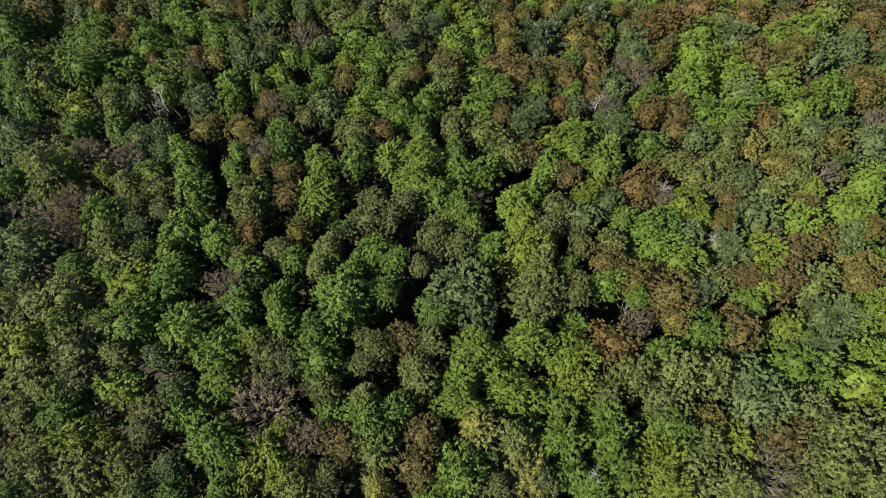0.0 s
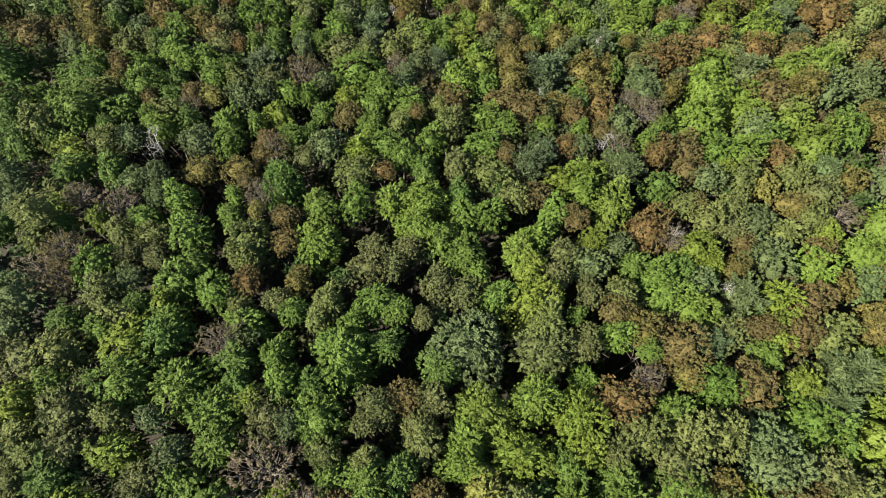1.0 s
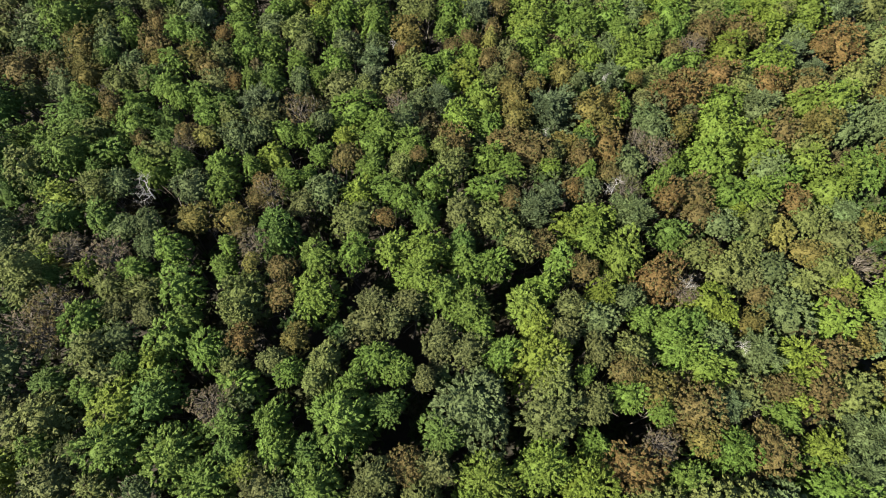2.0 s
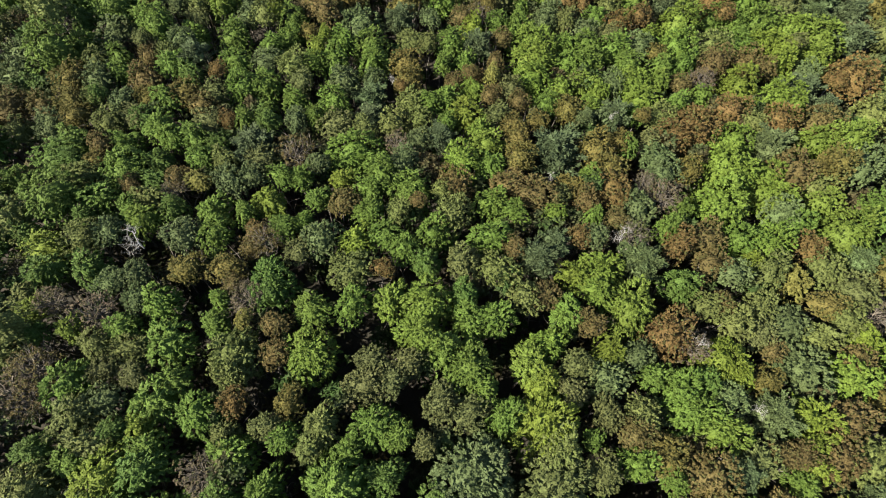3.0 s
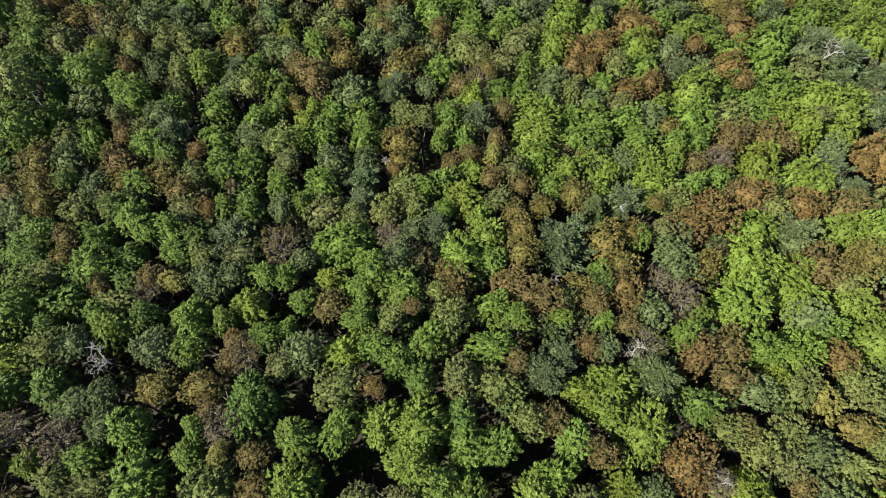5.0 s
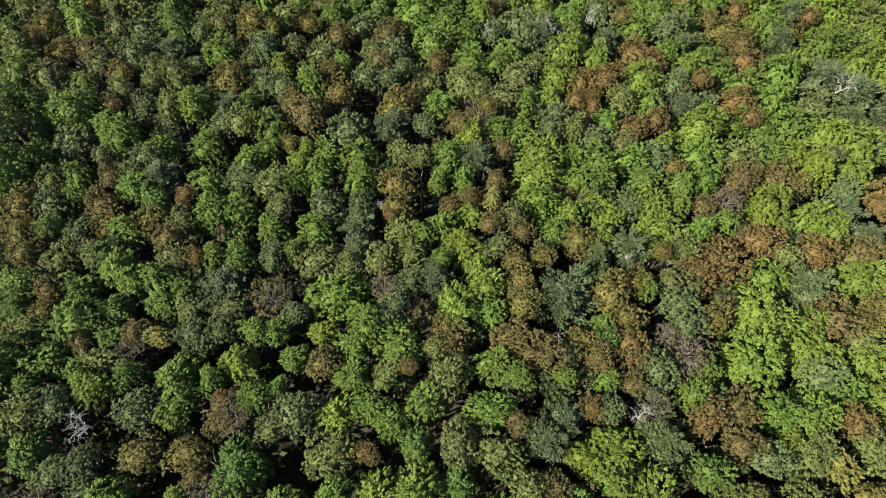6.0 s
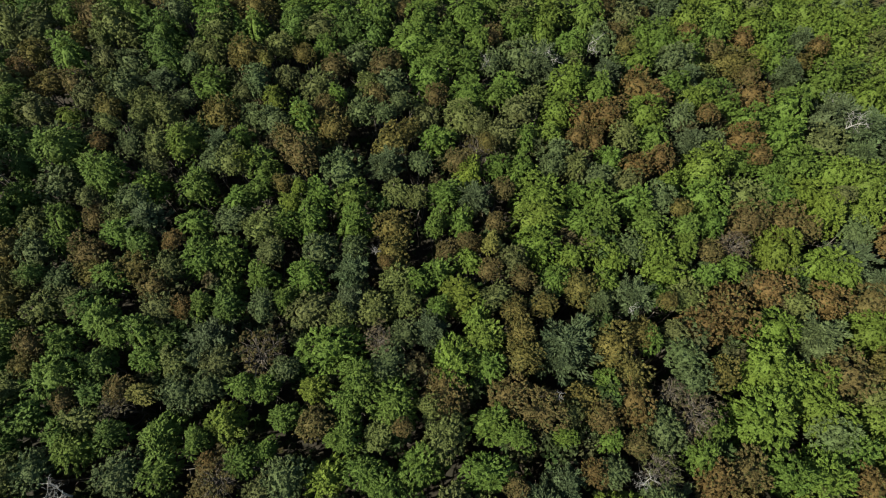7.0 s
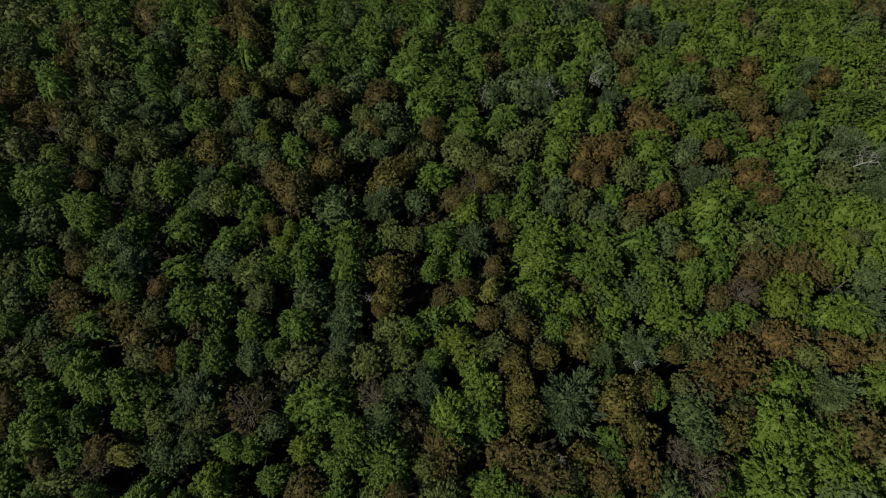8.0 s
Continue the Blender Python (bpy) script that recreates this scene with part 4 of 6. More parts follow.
broad(-2.9, 88.6, 15.2, 2.7, "green")
broad(-65.3, 89.4, 15.5, 2.6, "deep")
broad(58.6, 89.5, 14.5, 3.3, "bright")
broad(24.9, 89.5, 14.8, 3.0, "green")
broad(11.4, 89.6, 13.6, 4.2, "bright")
broad(-81.3, 89.6, 14.4, 2.6, "green")
broad(20.0, 90.0, 15.2, 2.6, "green")
broad(-55.2, 90.1, 15.5, 2.5, "green")
broad(16.6, 90.2, 15.5, 2.3, "green")
broad(84.0, 90.2, 15.2, 3.4, "green")
broad(36.0, 90.9, 14.2, 3.6, "green")
broad(53.9, 91.3, 15.5, 2.3, "lime")
broad(41.9, 91.3, 14.3, 3.6, "olive")
broad(-59.9, 91.6, 17.4, 3.5, "green")
broad(-32.6, 92.0, 17.6, 1.6, "lime")
broad(46.2, 92.0, 14.5, 3.3, "green")
broad(-30.1, 92.1, 14.8, 3.1, "green")
broad(51.0, 92.9, 14.4, 3.4, "lime")
broad(-86.2, 93.1, 15.4, 3.4, "green")
broad(-71.9, 93.1, 16.9, 3.4, "deep")
broad(0.8, 93.1, 15.3, 2.5, "lime")
broad(31.2, 93.9, 14.2, 2.4, "bright")
broad(-79.8, 94.0, 16.0, 3.0, "green")
broad(-67.8, 94.1, 14.9, 3.1, "deep")
broad(-63.7, 94.2, 15.5, 2.5, "deep")
broad(8.5, 94.3, 15.0, 2.7, "green")
broad(5.0, 94.4, 15.5, 2.2, "green")
broad(-60.0, 94.5, 15.3, 2.7, "deep")
broad(-42.4, 94.7, 16.6, 2.7, "bright")
broad(62.1, 94.9, 13.6, 4.2, "bright")
broad(17.0, 95.3, 15.3, 2.5, "olive")
broad(72.8, 96.0, 15.0, 3.4, "olive")
broad(-43.4, 96.3, 15.3, 2.6, "green")
broad(-34.8, 96.8, 15.6, 2.2, "green")
broad(37.0, 96.9, 13.2, 4.5, "bright")
broad(47.3, 97.3, 15.6, 2.1, "green")
broad(22.4, 97.4, 15.0, 2.7, "green")
broad(57.9, 97.4, 14.5, 3.3, "bright")
broad(-61.2, 98.1, 17.5, 1.6, "lime")
broad(-81.7, 98.3, 14.1, 2.7, "deep")
broad(52.3, 98.3, 13.9, 3.9, "green")
broad(43.4, 98.4, 14.9, 2.9, "green")
broad(-87.8, 98.7, 15.3, 3.4, "deep")
broad(-4.6, 99.3, 14.8, 2.9, "green")
broad(-51.3, 99.6, 15.9, 2.0, "olive")
broad(9.4, 100.1, 15.3, 2.3, "green")
broad(-73.1, 100.3, 15.4, 3.7, "green")
broad(13.0, 101.5, 15.3, 2.4, "bright")
broad(-26.0, 101.6, 17.7, 1.3, "lime")
broad(-25.8, 101.7, 15.8, 3.0, "green")
broad(29.9, 101.7, 15.0, 2.6, "green")
broad(81.8, 103.7, 14.2, 2.3, "deep")
broad(50.7, 103.9, 13.4, 4.2, "green")
broad(-0.4, 104.4, 14.2, 3.4, "olive")
broad(-74.8, 105.4, 16.1, 2.9, "olive")
broad(-31.5, 105.7, 15.5, 2.1, "lime")
broad(-83.0, 105.8, 14.4, 4.2, "green")
broad(-93.2, 105.8, 15.4, 3.1, "bright")
broad(46.3, 106.6, 14.5, 3.1, "green")
broad(15.2, 106.9, 14.0, 3.5, "bright")
broad(85.1, 106.9, 15.0, 3.3, "green")
broad(-21.5, 107.3, 15.6, 1.9, "green")
broad(29.1, 107.4, 13.9, 3.6, "bright")
broad(-42.4, 107.9, 14.4, 3.2, "green")
broad(5.0, 109.2, 15.3, 2.2, "green")
broad(79.6, 109.3, 15.2, 3.0, "deep")
broad(43.0, 109.5, 15.4, 2.1, "green")
broad(0.4, 109.6, 13.6, 3.8, "green")
broad(38.1, 110.4, 15.3, 3.1, "bright")
broad(53.4, 110.4, 12.7, 4.9, "green")
broad(6.8, 111.1, 14.6, 3.0, "green")
broad(-80.0, 111.1, 13.5, 2.9, "deep")
broad(22.0, 112.0, 14.8, 2.7, "green")
broad(39.9, 112.0, 14.9, 2.6, "green")
broad(-67.4, 112.2, 15.8, 3.0, "green")
broad(71.3, 112.3, 13.4, 4.3, "bright")
broad(-34.1, 112.9, 17.3, 1.2, "gold")
broad(-6.7, 112.9, 13.7, 3.8, "green")
broad(17.4, 113.0, 14.6, 3.2, "bright")
broad(-87.2, 113.1, 14.3, 4.2, "olive")
broad(-51.8, 113.2, 14.0, 3.5, "deep")
broad(68.1, 113.5, 13.7, 3.9, "bright")
broad(-34.8, 113.7, 17.8, 0.9, "gold")
broad(43.4, 113.8, 13.9, 2.3, "deep")
broad(87.0, 113.9, 14.5, 3.8, "green")
broad(35.3, 114.2, 14.8, 2.6, "green")
broad(-94.3, 114.7, 14.5, 3.9, "olive")
broad(-69.8, 115.0, 14.4, 3.1, "green")
broad(18.9, 115.5, 15.0, 2.4, "bright")
broad(-0.3, 115.7, 14.7, 2.6, "green")
broad(-47.1, 116.2, 13.8, 2.4, "olive")
broad(62.9, 117.3, 13.1, 4.3, "green")
broad(-4.2, 117.9, 15.0, 3.1, "green")
broad(83.7, 118.0, 14.1, 2.2, "green")
broad(70.6, 118.1, 13.7, 2.5, "olive")
broad(-25.0, 118.3, 14.8, 2.5, "green")
broad(-59.5, 118.3, 15.4, 2.1, "olive")
broad(29.5, 118.8, 15.6, 2.6, "bright")
broad(-89.3, 120.3, 14.2, 4.1, "deep")
broad(-54.3, 120.4, 13.3, 4.0, "deep")
broad(-9.4, 120.6, 13.9, 4.4, "green")
broad(53.7, 121.2, 14.4, 2.9, "green")
broad(-37.7, 121.3, 15.7, 2.6, "green")
broad(-40.6, 121.4, 14.6, 2.7, "deep")
broad(-71.2, 121.8, 15.5, 3.0, "green")
broad(51.0, 121.9, 15.8, 2.1, "lime")
broad(73.8, 121.9, 14.7, 3.2, "bright")
broad(38.7, 122.0, 13.6, 3.7, "green")
broad(1.5, 122.3, 14.5, 2.7, "green")
broad(-9.6, 122.3, 13.7, 3.5, "green")
broad(-17.2, 122.5, 13.5, 3.7, "deep")
broad(-59.3, 122.8, 15.6, 2.8, "green")
broad(-30.9, 122.8, 15.2, 3.2, "deep")
broad(18.1, 122.9, 13.9, 3.3, "green")
broad(-21.8, 123.0, 14.6, 3.7, "deep")
broad(-78.7, 123.3, 15.5, 3.1, "deep")
broad(-45.4, 123.7, 14.3, 4.1, "green")
broad(-4.1, 123.9, 14.2, 3.0, "green")
broad(-64.1, 123.9, 15.4, 3.1, "deep")
broad(72.2, 124.8, 13.2, 4.1, "olive")
broad(34.5, 124.9, 14.0, 3.3, "green")
broad(82.7, 125.2, 14.0, 2.2, "deep")
broad(13.1, 125.2, 14.4, 2.8, "bright")
broad(67.6, 125.6, 12.9, 4.4, "bright")
broad(8.9, 126.3, 14.5, 3.7, "green")
broad(-30.7, 126.5, 14.0, 4.3, "green")
broad(-9.1, 126.6, 14.6, 3.6, "green")
broad(30.6, 126.6, 14.3, 2.9, "green")
broad(-25.1, 126.7, 14.6, 3.6, "green")
broad(-17.6, 126.8, 14.3, 3.9, "green")
broad(44.3, 127.2, 14.0, 3.2, "green")
broad(55.9, 127.3, 14.0, 3.3, "green")
broad(-86.5, 127.4, 13.2, 2.9, "green")
broad(-0.7, 128.8, 14.5, 3.6, "green")
broad(79.9, 128.8, 14.4, 3.6, "green")
broad(-65.6, 129.0, 15.0, 3.4, "green")
broad(14.0, 129.3, 14.2, 4.0, "bright")
broad(-71.4, 129.4, 14.8, 3.7, "green")
broad(51.7, 129.5, 14.6, 3.8, "bright")
broad(64.2, 129.6, 14.7, 3.8, "bright")
broad(69.8, 129.7, 14.3, 2.9, "bright")
broad(-63.4, 129.9, 15.4, 3.0, "green")
broad(73.6, 130.2, 14.8, 3.8, "bright")
broad(40.3, 130.4, 14.6, 3.7, "bright")
broad(21.1, 130.4, 14.5, 3.7, "green")
broad(-52.6, 131.2, 14.3, 4.0, "green")
broad(-48.6, 131.5, 14.6, 3.7, "green")
broad(69.8, 131.8, 14.5, 4.0, "bright")
broad(46.7, 132.4, 14.3, 4.0, "bright")
broad(3.3, 132.7, 14.9, 3.2, "green")
broad(62.0, 132.8, 14.4, 4.0, "bright")
broad(57.1, 133.7, 15.1, 3.2, "bright")
broad(-33.1, 133.7, 14.4, 3.8, "green")
broad(-26.3, 134.1, 14.9, 3.2, "green")
broad(-7.6, 134.1, 14.8, 3.2, "green")
broad(-67.6, 134.6, 12.7, 3.2, "olive")
broad(-17.1, 134.9, 14.8, 3.2, "green")
broad(-60.1, 134.9, 13.4, 2.4, "green")
broad(83.9, 135.1, 14.3, 3.6, "bright")
broad(-11.9, 135.4, 14.6, 3.5, "green")
broad(-81.9, 135.4, 12.7, 3.2, "green")
broad(-38.9, 136.1, 13.1, 2.7, "olive")
broad(9.5, 136.3, 14.6, 3.5, "green")
broad(-75.3, 136.7, 13.8, 4.0, "deep")
broad(-48.5, 136.7, 13.1, 2.7, "olive")
broad(3.7, 137.2, 15.2, 2.7, "green")
broad(13.2, 137.3, 15.0, 3.0, "green")
broad(-55.9, 137.8, 14.0, 3.7, "bright")
broad(-89.4, 137.9, 13.4, 2.5, "deep")
broad(41.6, 138.0, 14.7, 3.5, "bright")
broad(35.3, 138.2, 15.1, 3.1, "bright")
broad(46.8, 138.3, 14.9, 3.3, "bright")
broad(87.6, 138.3, 13.7, 2.3, "green")
broad(-69.7, 138.6, 13.5, 2.3, "deep")
broad(-30.3, 139.5, 12.7, 3.0, "green")
broad(62.8, 139.5, 14.8, 3.5, "bright")
broad(-43.0, 139.9, 13.6, 4.1, "olive")
broad(68.3, 140.0, 14.6, 3.8, "bright")
broad(52.8, 140.1, 13.6, 2.3, "green")
broad(57.8, 140.1, 14.5, 3.8, "bright")
broad(-62.1, 140.3, 14.6, 2.9, "green")
broad(7.0, 140.8, 13.1, 2.6, "green")
broad(-19.9, 141.1, 13.8, 3.8, "deep")
broad(-83.1, 141.3, 14.2, 3.4, "green")
broad(-7.8, 142.2, 13.8, 3.8, "green")
broad(27.1, 142.8, 12.7, 3.0, "green")
broad(39.6, 143.0, 13.0, 2.7, "olive")
broad(64.7, 144.0, 13.4, 2.4, "bright")
broad(-71.1, 145.0, 13.7, 3.9, "deep")
broad(-26.7, 145.1, 13.9, 3.6, "green")
broad(21.9, 145.2, 13.7, 3.9, "green")
broad(56.1, 145.3, 12.9, 2.9, "deep")
broad(7.2, 145.4, 12.4, 3.2, "deep")
broad(-55.7, 146.3, 13.5, 4.1, "deep")
broad(70.2, 146.8, 14.4, 3.2, "olive")
broad(26.8, 146.9, 13.3, 2.3, "olive")
broad(-48.1, 146.9, 14.5, 2.9, "bright")
broad(0.7, 147.0, 13.7, 3.8, "green")
broad(-40.7, 147.1, 14.1, 3.3, "green")
broad(-16.7, 147.3, 13.8, 3.7, "green")
broad(-21.7, 148.1, 12.9, 2.6, "deep")
broad(55.1, 150.7, 13.8, 3.9, "green")
broad(36.0, 151.2, 13.9, 3.6, "bright")
broad(84.9, 152.1, 12.7, 3.0, "green")
broad(24.2, 152.3, 14.1, 3.3, "bright")
broad(13.6, 153.3, 13.3, 2.2, "olive")
broad(49.0, 154.0, 14.0, 3.5, "green")
broad(88.7, 154.4, 13.3, 2.4, "green")
broad(67.3, 156.7, 14.1, 3.5, "deep")
broad(53.8, 156.8, 12.5, 3.1, "green")
broad(86.1, 157.9, 14.3, 3.2, "green")
oak(-23.5, -4.2, 14.3, 2.7, "dun")
oak(16.4, -3.1, 14.3, 3.2, "olive")
oak(8.8, -2.7, 13.8, 3.2, "dun")
oak(37.3, -1.9, 13.2, 3.3, "olive")
oak(-30.3, -1.5, 16.0, 2.2, "olive")
oak(-13.6, -0.9, 17.1, 2.1, "olive")
oak(-40.3, -0.8, 15.9, 2.4, "dun")
oak(-10.9, 0.3, 15.8, 2.2, "dun")
oak(-27.4, 0.6, 16.2, 1.8, "grey")
oak(7.1, 0.7, 16.1, 1.6, "dun")
oak(-32.0, 1.0, 16.0, 2.2, "olive")
oak(11.9, 1.4, 15.8, 2.1, "dun")
oak(-41.4, 1.8, 15.9, 2.6, "olive")
oak(41.0, 2.5, 14.8, 2.2, "dun")
oak(32.4, 2.5, 15.2, 2.8, "olive")
oak(47.8, 3.5, 15.1, 2.8, "olive")
oak(-30.9, 4.0, 16.3, 1.9, "dun")
oak(44.4, 4.3, 14.8, 3.5, "olive")
oak(-44.6, 5.3, 16.1, 2.4, "olive")
oak(-52.7, 5.7, 15.1, 3.3, "dun")
oak(-30.8, 5.8, 16.1, 2.3, "dun")
oak(30.1, 5.8, 15.3, 2.8, "olive")
oak(41.7, 5.9, 15.4, 2.6, "dun")
oak(44.9, 7.8, 15.0, 3.2, "olive")
oak(56.8, 8.0, 13.5, 3.5, "dun")
oak(47.6, 8.0, 14.8, 3.6, "dun")
oak(-39.8, 8.6, 16.0, 2.6, "dun")
oak(-28.7, 8.6, 16.2, 2.2, "grey")
oak(-12.5, 9.3, 16.1, 2.1, "olive")
oak(42.9, 10.1, 15.2, 3.0, "dun")
oak(36.7, 10.3, 14.8, 3.7, "grey")
oak(26.3, 10.4, 15.2, 3.2, "dun")
oak(-31.8, 11.9, 16.5, 1.9, "grey")
oak(-16.8, 12.2, 16.3, 2.0, "grey")
oak(-41.4, 12.5, 15.6, 3.4, "dun")
oak(-8.5, 12.6, 16.4, 1.7, "dun")
oak(-19.2, 12.7, 15.8, 2.9, "dun")
oak(22.7, 13.3, 15.4, 2.9, "olive")
oak(36.6, 13.5, 15.1, 3.4, "grey")
oak(28.2, 13.7, 15.2, 3.3, "olive")
oak(32.1, 13.9, 15.4, 3.0, "olive")
oak(-7.3, 14.6, 16.0, 2.5, "dun")
oak(-39.9, 15.2, 16.8, 1.6, "dun")
oak(-1.0, 15.8, 16.1, 2.2, "dun")
oak(-48.7, 18.0, 15.8, 3.4, "dun")
oak(-51.6, 21.0, 16.3, 2.7, "grey")
oak(11.9, 22.2, 15.1, 3.8, "dun")
oak(3.2, 22.5, 14.4, 5.1, "grey")
oak(16.9, 23.4, 16.1, 2.3, "dun")
oak(-51.9, 24.8, 16.5, 3.3, "grey")
oak(-2.8, 25.2, 16.7, 1.6, "dun")
oak(34.4, 25.3, 16.0, 2.4, "dun")
oak(-20.4, 26.1, 16.7, 1.9, "dun")
oak(47.3, 26.2, 15.4, 3.4, "olive")
oak(-39.4, 28.1, 16.7, 2.1, "grey")
oak(1.9, 28.8, 16.2, 2.4, "dun")
oak(17.8, 29.8, 16.3, 2.2, "dun")
oak(21.9, 30.0, 16.3, 2.2, "olive")
oak(-1.3, 30.0, 16.2, 2.5, "dun")
oak(-37.0, 30.8, 16.9, 1.8, "dun")
oak(-40.3, 31.3, 16.9, 2.0, "dun")
oak(-10.3, 31.5, 16.1, 2.8, "dun")
oak(-26.2, 31.7, 16.6, 2.3, "olive")
oak(13.9, 31.8, 16.5, 2.0, "dun")
oak(-7.1, 31.9, 16.5, 2.1, "dun")
oak(32.5, 32.2, 16.3, 2.2, "grey")
oak(18.0, 33.9, 15.9, 2.9, "grey")
oak(-38.1, 34.0, 16.6, 2.4, "olive")
oak(-26.2, 34.1, 15.6, 3.7, "olive")
oak(55.4, 34.1, 14.1, 2.8, "grey")
oak(-9.6, 34.2, 16.6, 2.2, "dun")
oak(-5.4, 34.4, 16.7, 2.0, "dun")
oak(14.8, 34.9, 16.4, 2.2, "dun")
oak(42.2, 36.5, 15.3, 3.7, "grey")
oak(22.2, 36.8, 16.6, 2.0, "grey")
oak(-58.3, 38.4, 16.5, 2.8, "grey")
oak(-39.5, 40.1, 17.0, 2.0, "grey")
oak(37.8, 40.3, 16.3, 2.3, "dun")
oak(35.2, 41.6, 16.1, 2.7, "olive")
oak(41.5, 41.8, 15.9, 3.0, "grey")
oak(-60.9, 41.9, 16.1, 2.9, "grey")
oak(-43.2, 42.2, 16.9, 2.1, "grey")
oak(49.4, 42.9, 16.3, 2.5, "olive")
oak(-40.8, 43.3, 17.0, 2.0, "grey")
oak(32.2, 43.5, 16.3, 2.4, "olive")
oak(8.5, 43.5, 16.3, 2.6, "olive")
oak(38.5, 43.7, 16.3, 2.4, "olive")
oak(-13.8, 45.8, 16.2, 3.0, "olive")
oak(51.4, 46.7, 16.0, 2.9, "dun")
oak(-67.2, 46.8, 15.3, 3.0, "grey")
oak(5.0, 47.1, 16.3, 2.7, "olive")
oak(0.6, 48.0, 16.3, 2.8, "dun")
oak(35.9, 48.2, 16.4, 2.4, "grey")
oak(-49.2, 48.4, 16.5, 2.9, "olive")
oak(-20.9, 48.4, 16.4, 2.0, "dun")
oak(62.0, 48.9, 16.9, 3.0, "grey")
oak(-46.1, 49.3, 16.9, 2.3, "grey")
oak(-36.5, 49.3, 16.5, 2.7, "grey")
oak(48.7, 49.7, 16.3, 2.6, "olive")
oak(-18.4, 49.9, 16.4, 2.8, "grey")
oak(18.3, 52.6, 16.7, 2.0, "grey")
oak(-8.4, 55.0, 16.8, 2.1, "olive")
oak(-1.0, 55.5, 16.0, 3.2, "olive")
oak(24.7, 57.7, 16.0, 3.1, "grey")
oak(-53.1, 57.7, 16.7, 2.7, "olive")
oak(45.2, 58.2, 16.2, 2.8, "grey")
oak(-32.4, 58.3, 16.5, 2.7, "grey")
oak(-2.6, 58.5, 17.0, 1.7, "olive")
oak(14.0, 59.0, 16.9, 1.8, "dun")
oak(-29.4, 59.2, 16.9, 2.1, "grey")
oak(-20.9, 61.8, 17.0, 1.9, "grey")
oak(-28.9, 62.1, 16.6, 2.5, "dun")
oak(51.5, 62.9, 16.3, 2.6, "olive")
oak(-8.6, 63.4, 16.4, 2.6, "grey")
oak(29.2, 63.5, 16.5, 2.4, "grey")
oak(-78.6, 64.2, 15.3, 4.1, "grey")
oak(29.0, 66.5, 16.0, 3.0, "grey")
oak(58.2, 66.7, 16.6, 3.3, "grey")
oak(-61.7, 66.8, 15.2, 3.0, "grey")
oak(-6.8, 67.3, 16.6, 2.3, "grey")
oak(-38.0, 68.6, 16.8, 2.3, "dun")
oak(64.7, 68.7, 14.9, 4.1, "grey")
oak(-49.2, 68.7, 16.9, 2.2, "dun")
oak(-15.0, 68.8, 16.7, 2.1, "olive")
oak(27.9, 69.5, 16.9, 1.7, "dun")
oak(-18.9, 69.8, 16.4, 2.7, "dun")
oak(-25.3, 69.8, 16.7, 2.2, "grey")
oak(-10.8, 70.3, 16.4, 2.6, "olive")
oak(-6.8, 71.4, 16.7, 2.2, "olive")
oak(-56.5, 71.6, 17.0, 2.0, "olive")
oak(-52.3, 71.7, 16.8, 2.3, "grey")
oak(4.9, 73.0, 16.5, 2.3, "dun")
oak(-38.9, 74.4, 16.7, 2.3, "dun")
oak(44.7, 74.5, 16.5, 2.3, "olive")
oak(30.7, 74.7, 16.3, 2.6, "olive")
oak(-8.2, 74.7, 16.4, 2.6, "olive")
oak(-57.1, 75.6, 16.3, 3.0, "grey")
oak(-71.3, 76.6, 15.0, 3.2, "grey")
oak(64.3, 77.3, 15.6, 3.4, "olive")
oak(-25.8, 77.7, 16.7, 2.1, "dun")
oak(-19.3, 78.3, 16.2, 2.9, "grey")
oak(7.3, 78.4, 16.6, 2.2, "dun")
oak(-14.6, 79.0, 16.6, 2.2, "grey")
oak(67.4, 80.9, 15.3, 2.2, "grey")
oak(-47.8, 81.2, 16.5, 2.5, "olive")
oak(23.8, 81.4, 16.4, 2.3, "grey")
oak(-27.7, 81.5, 16.4, 2.9, "olive")
oak(-29.1, 81.5, 17.0, 1.6, "olive")
oak(-32.5, 82.3, 16.4, 2.5, "grey")
oak(-73.1, 82.3, 15.0, 3.1, "grey")
oak(-52.5, 83.7, 18.4, 1.6, "dun")
oak(-45.9, 83.8, 18.3, 2.3, "grey")
oak(76.6, 84.7, 15.1, 2.6, "grey")
oak(-77.9, 85.2, 16.7, 3.2, "dun")
oak(56.6, 86.0, 16.4, 2.3, "grey")
oak(-58.3, 86.6, 16.2, 3.0, "grey")
oak(-87.0, 87.1, 15.7, 3.2, "dun")
oak(-68.2, 87.3, 19.8, 3.6, "olive")
oak(-6.7, 87.7, 16.7, 1.9, "olive")
oak(-9.6, 88.5, 16.4, 2.3, "olive")
oak(69.0, 89.0, 15.1, 2.4, "dun")
oak(29.2, 90.3, 16.1, 2.6, "grey")
oak(-46.3, 91.3, 16.7, 1.9, "dun")
oak(55.3, 91.6, 18.0, 1.7, "dun")
oak(-34.4, 91.8, 17.2, 2.8, "olive")
oak(-37.5, 92.0, 16.5, 2.2, "grey")
oak(-18.5, 92.5, 15.5, 3.5, "grey")
oak(24.6, 92.9, 16.4, 2.2, "dun")
oak(76.3, 93.3, 15.2, 2.3, "grey")
oak(20.1, 93.6, 16.2, 2.4, "grey")
oak(-6.8, 94.2, 16.5, 2.0, "grey")
oak(-51.1, 94.7, 16.3, 2.5, "grey")
oak(-47.0, 95.0, 16.2, 2.6, "olive")
oak(13.5, 95.2, 16.2, 2.4, "grey")
oak(-24.0, 95.6, 16.3, 2.3, "dun")
oak(77.1, 97.0, 15.2, 2.1, "olive")
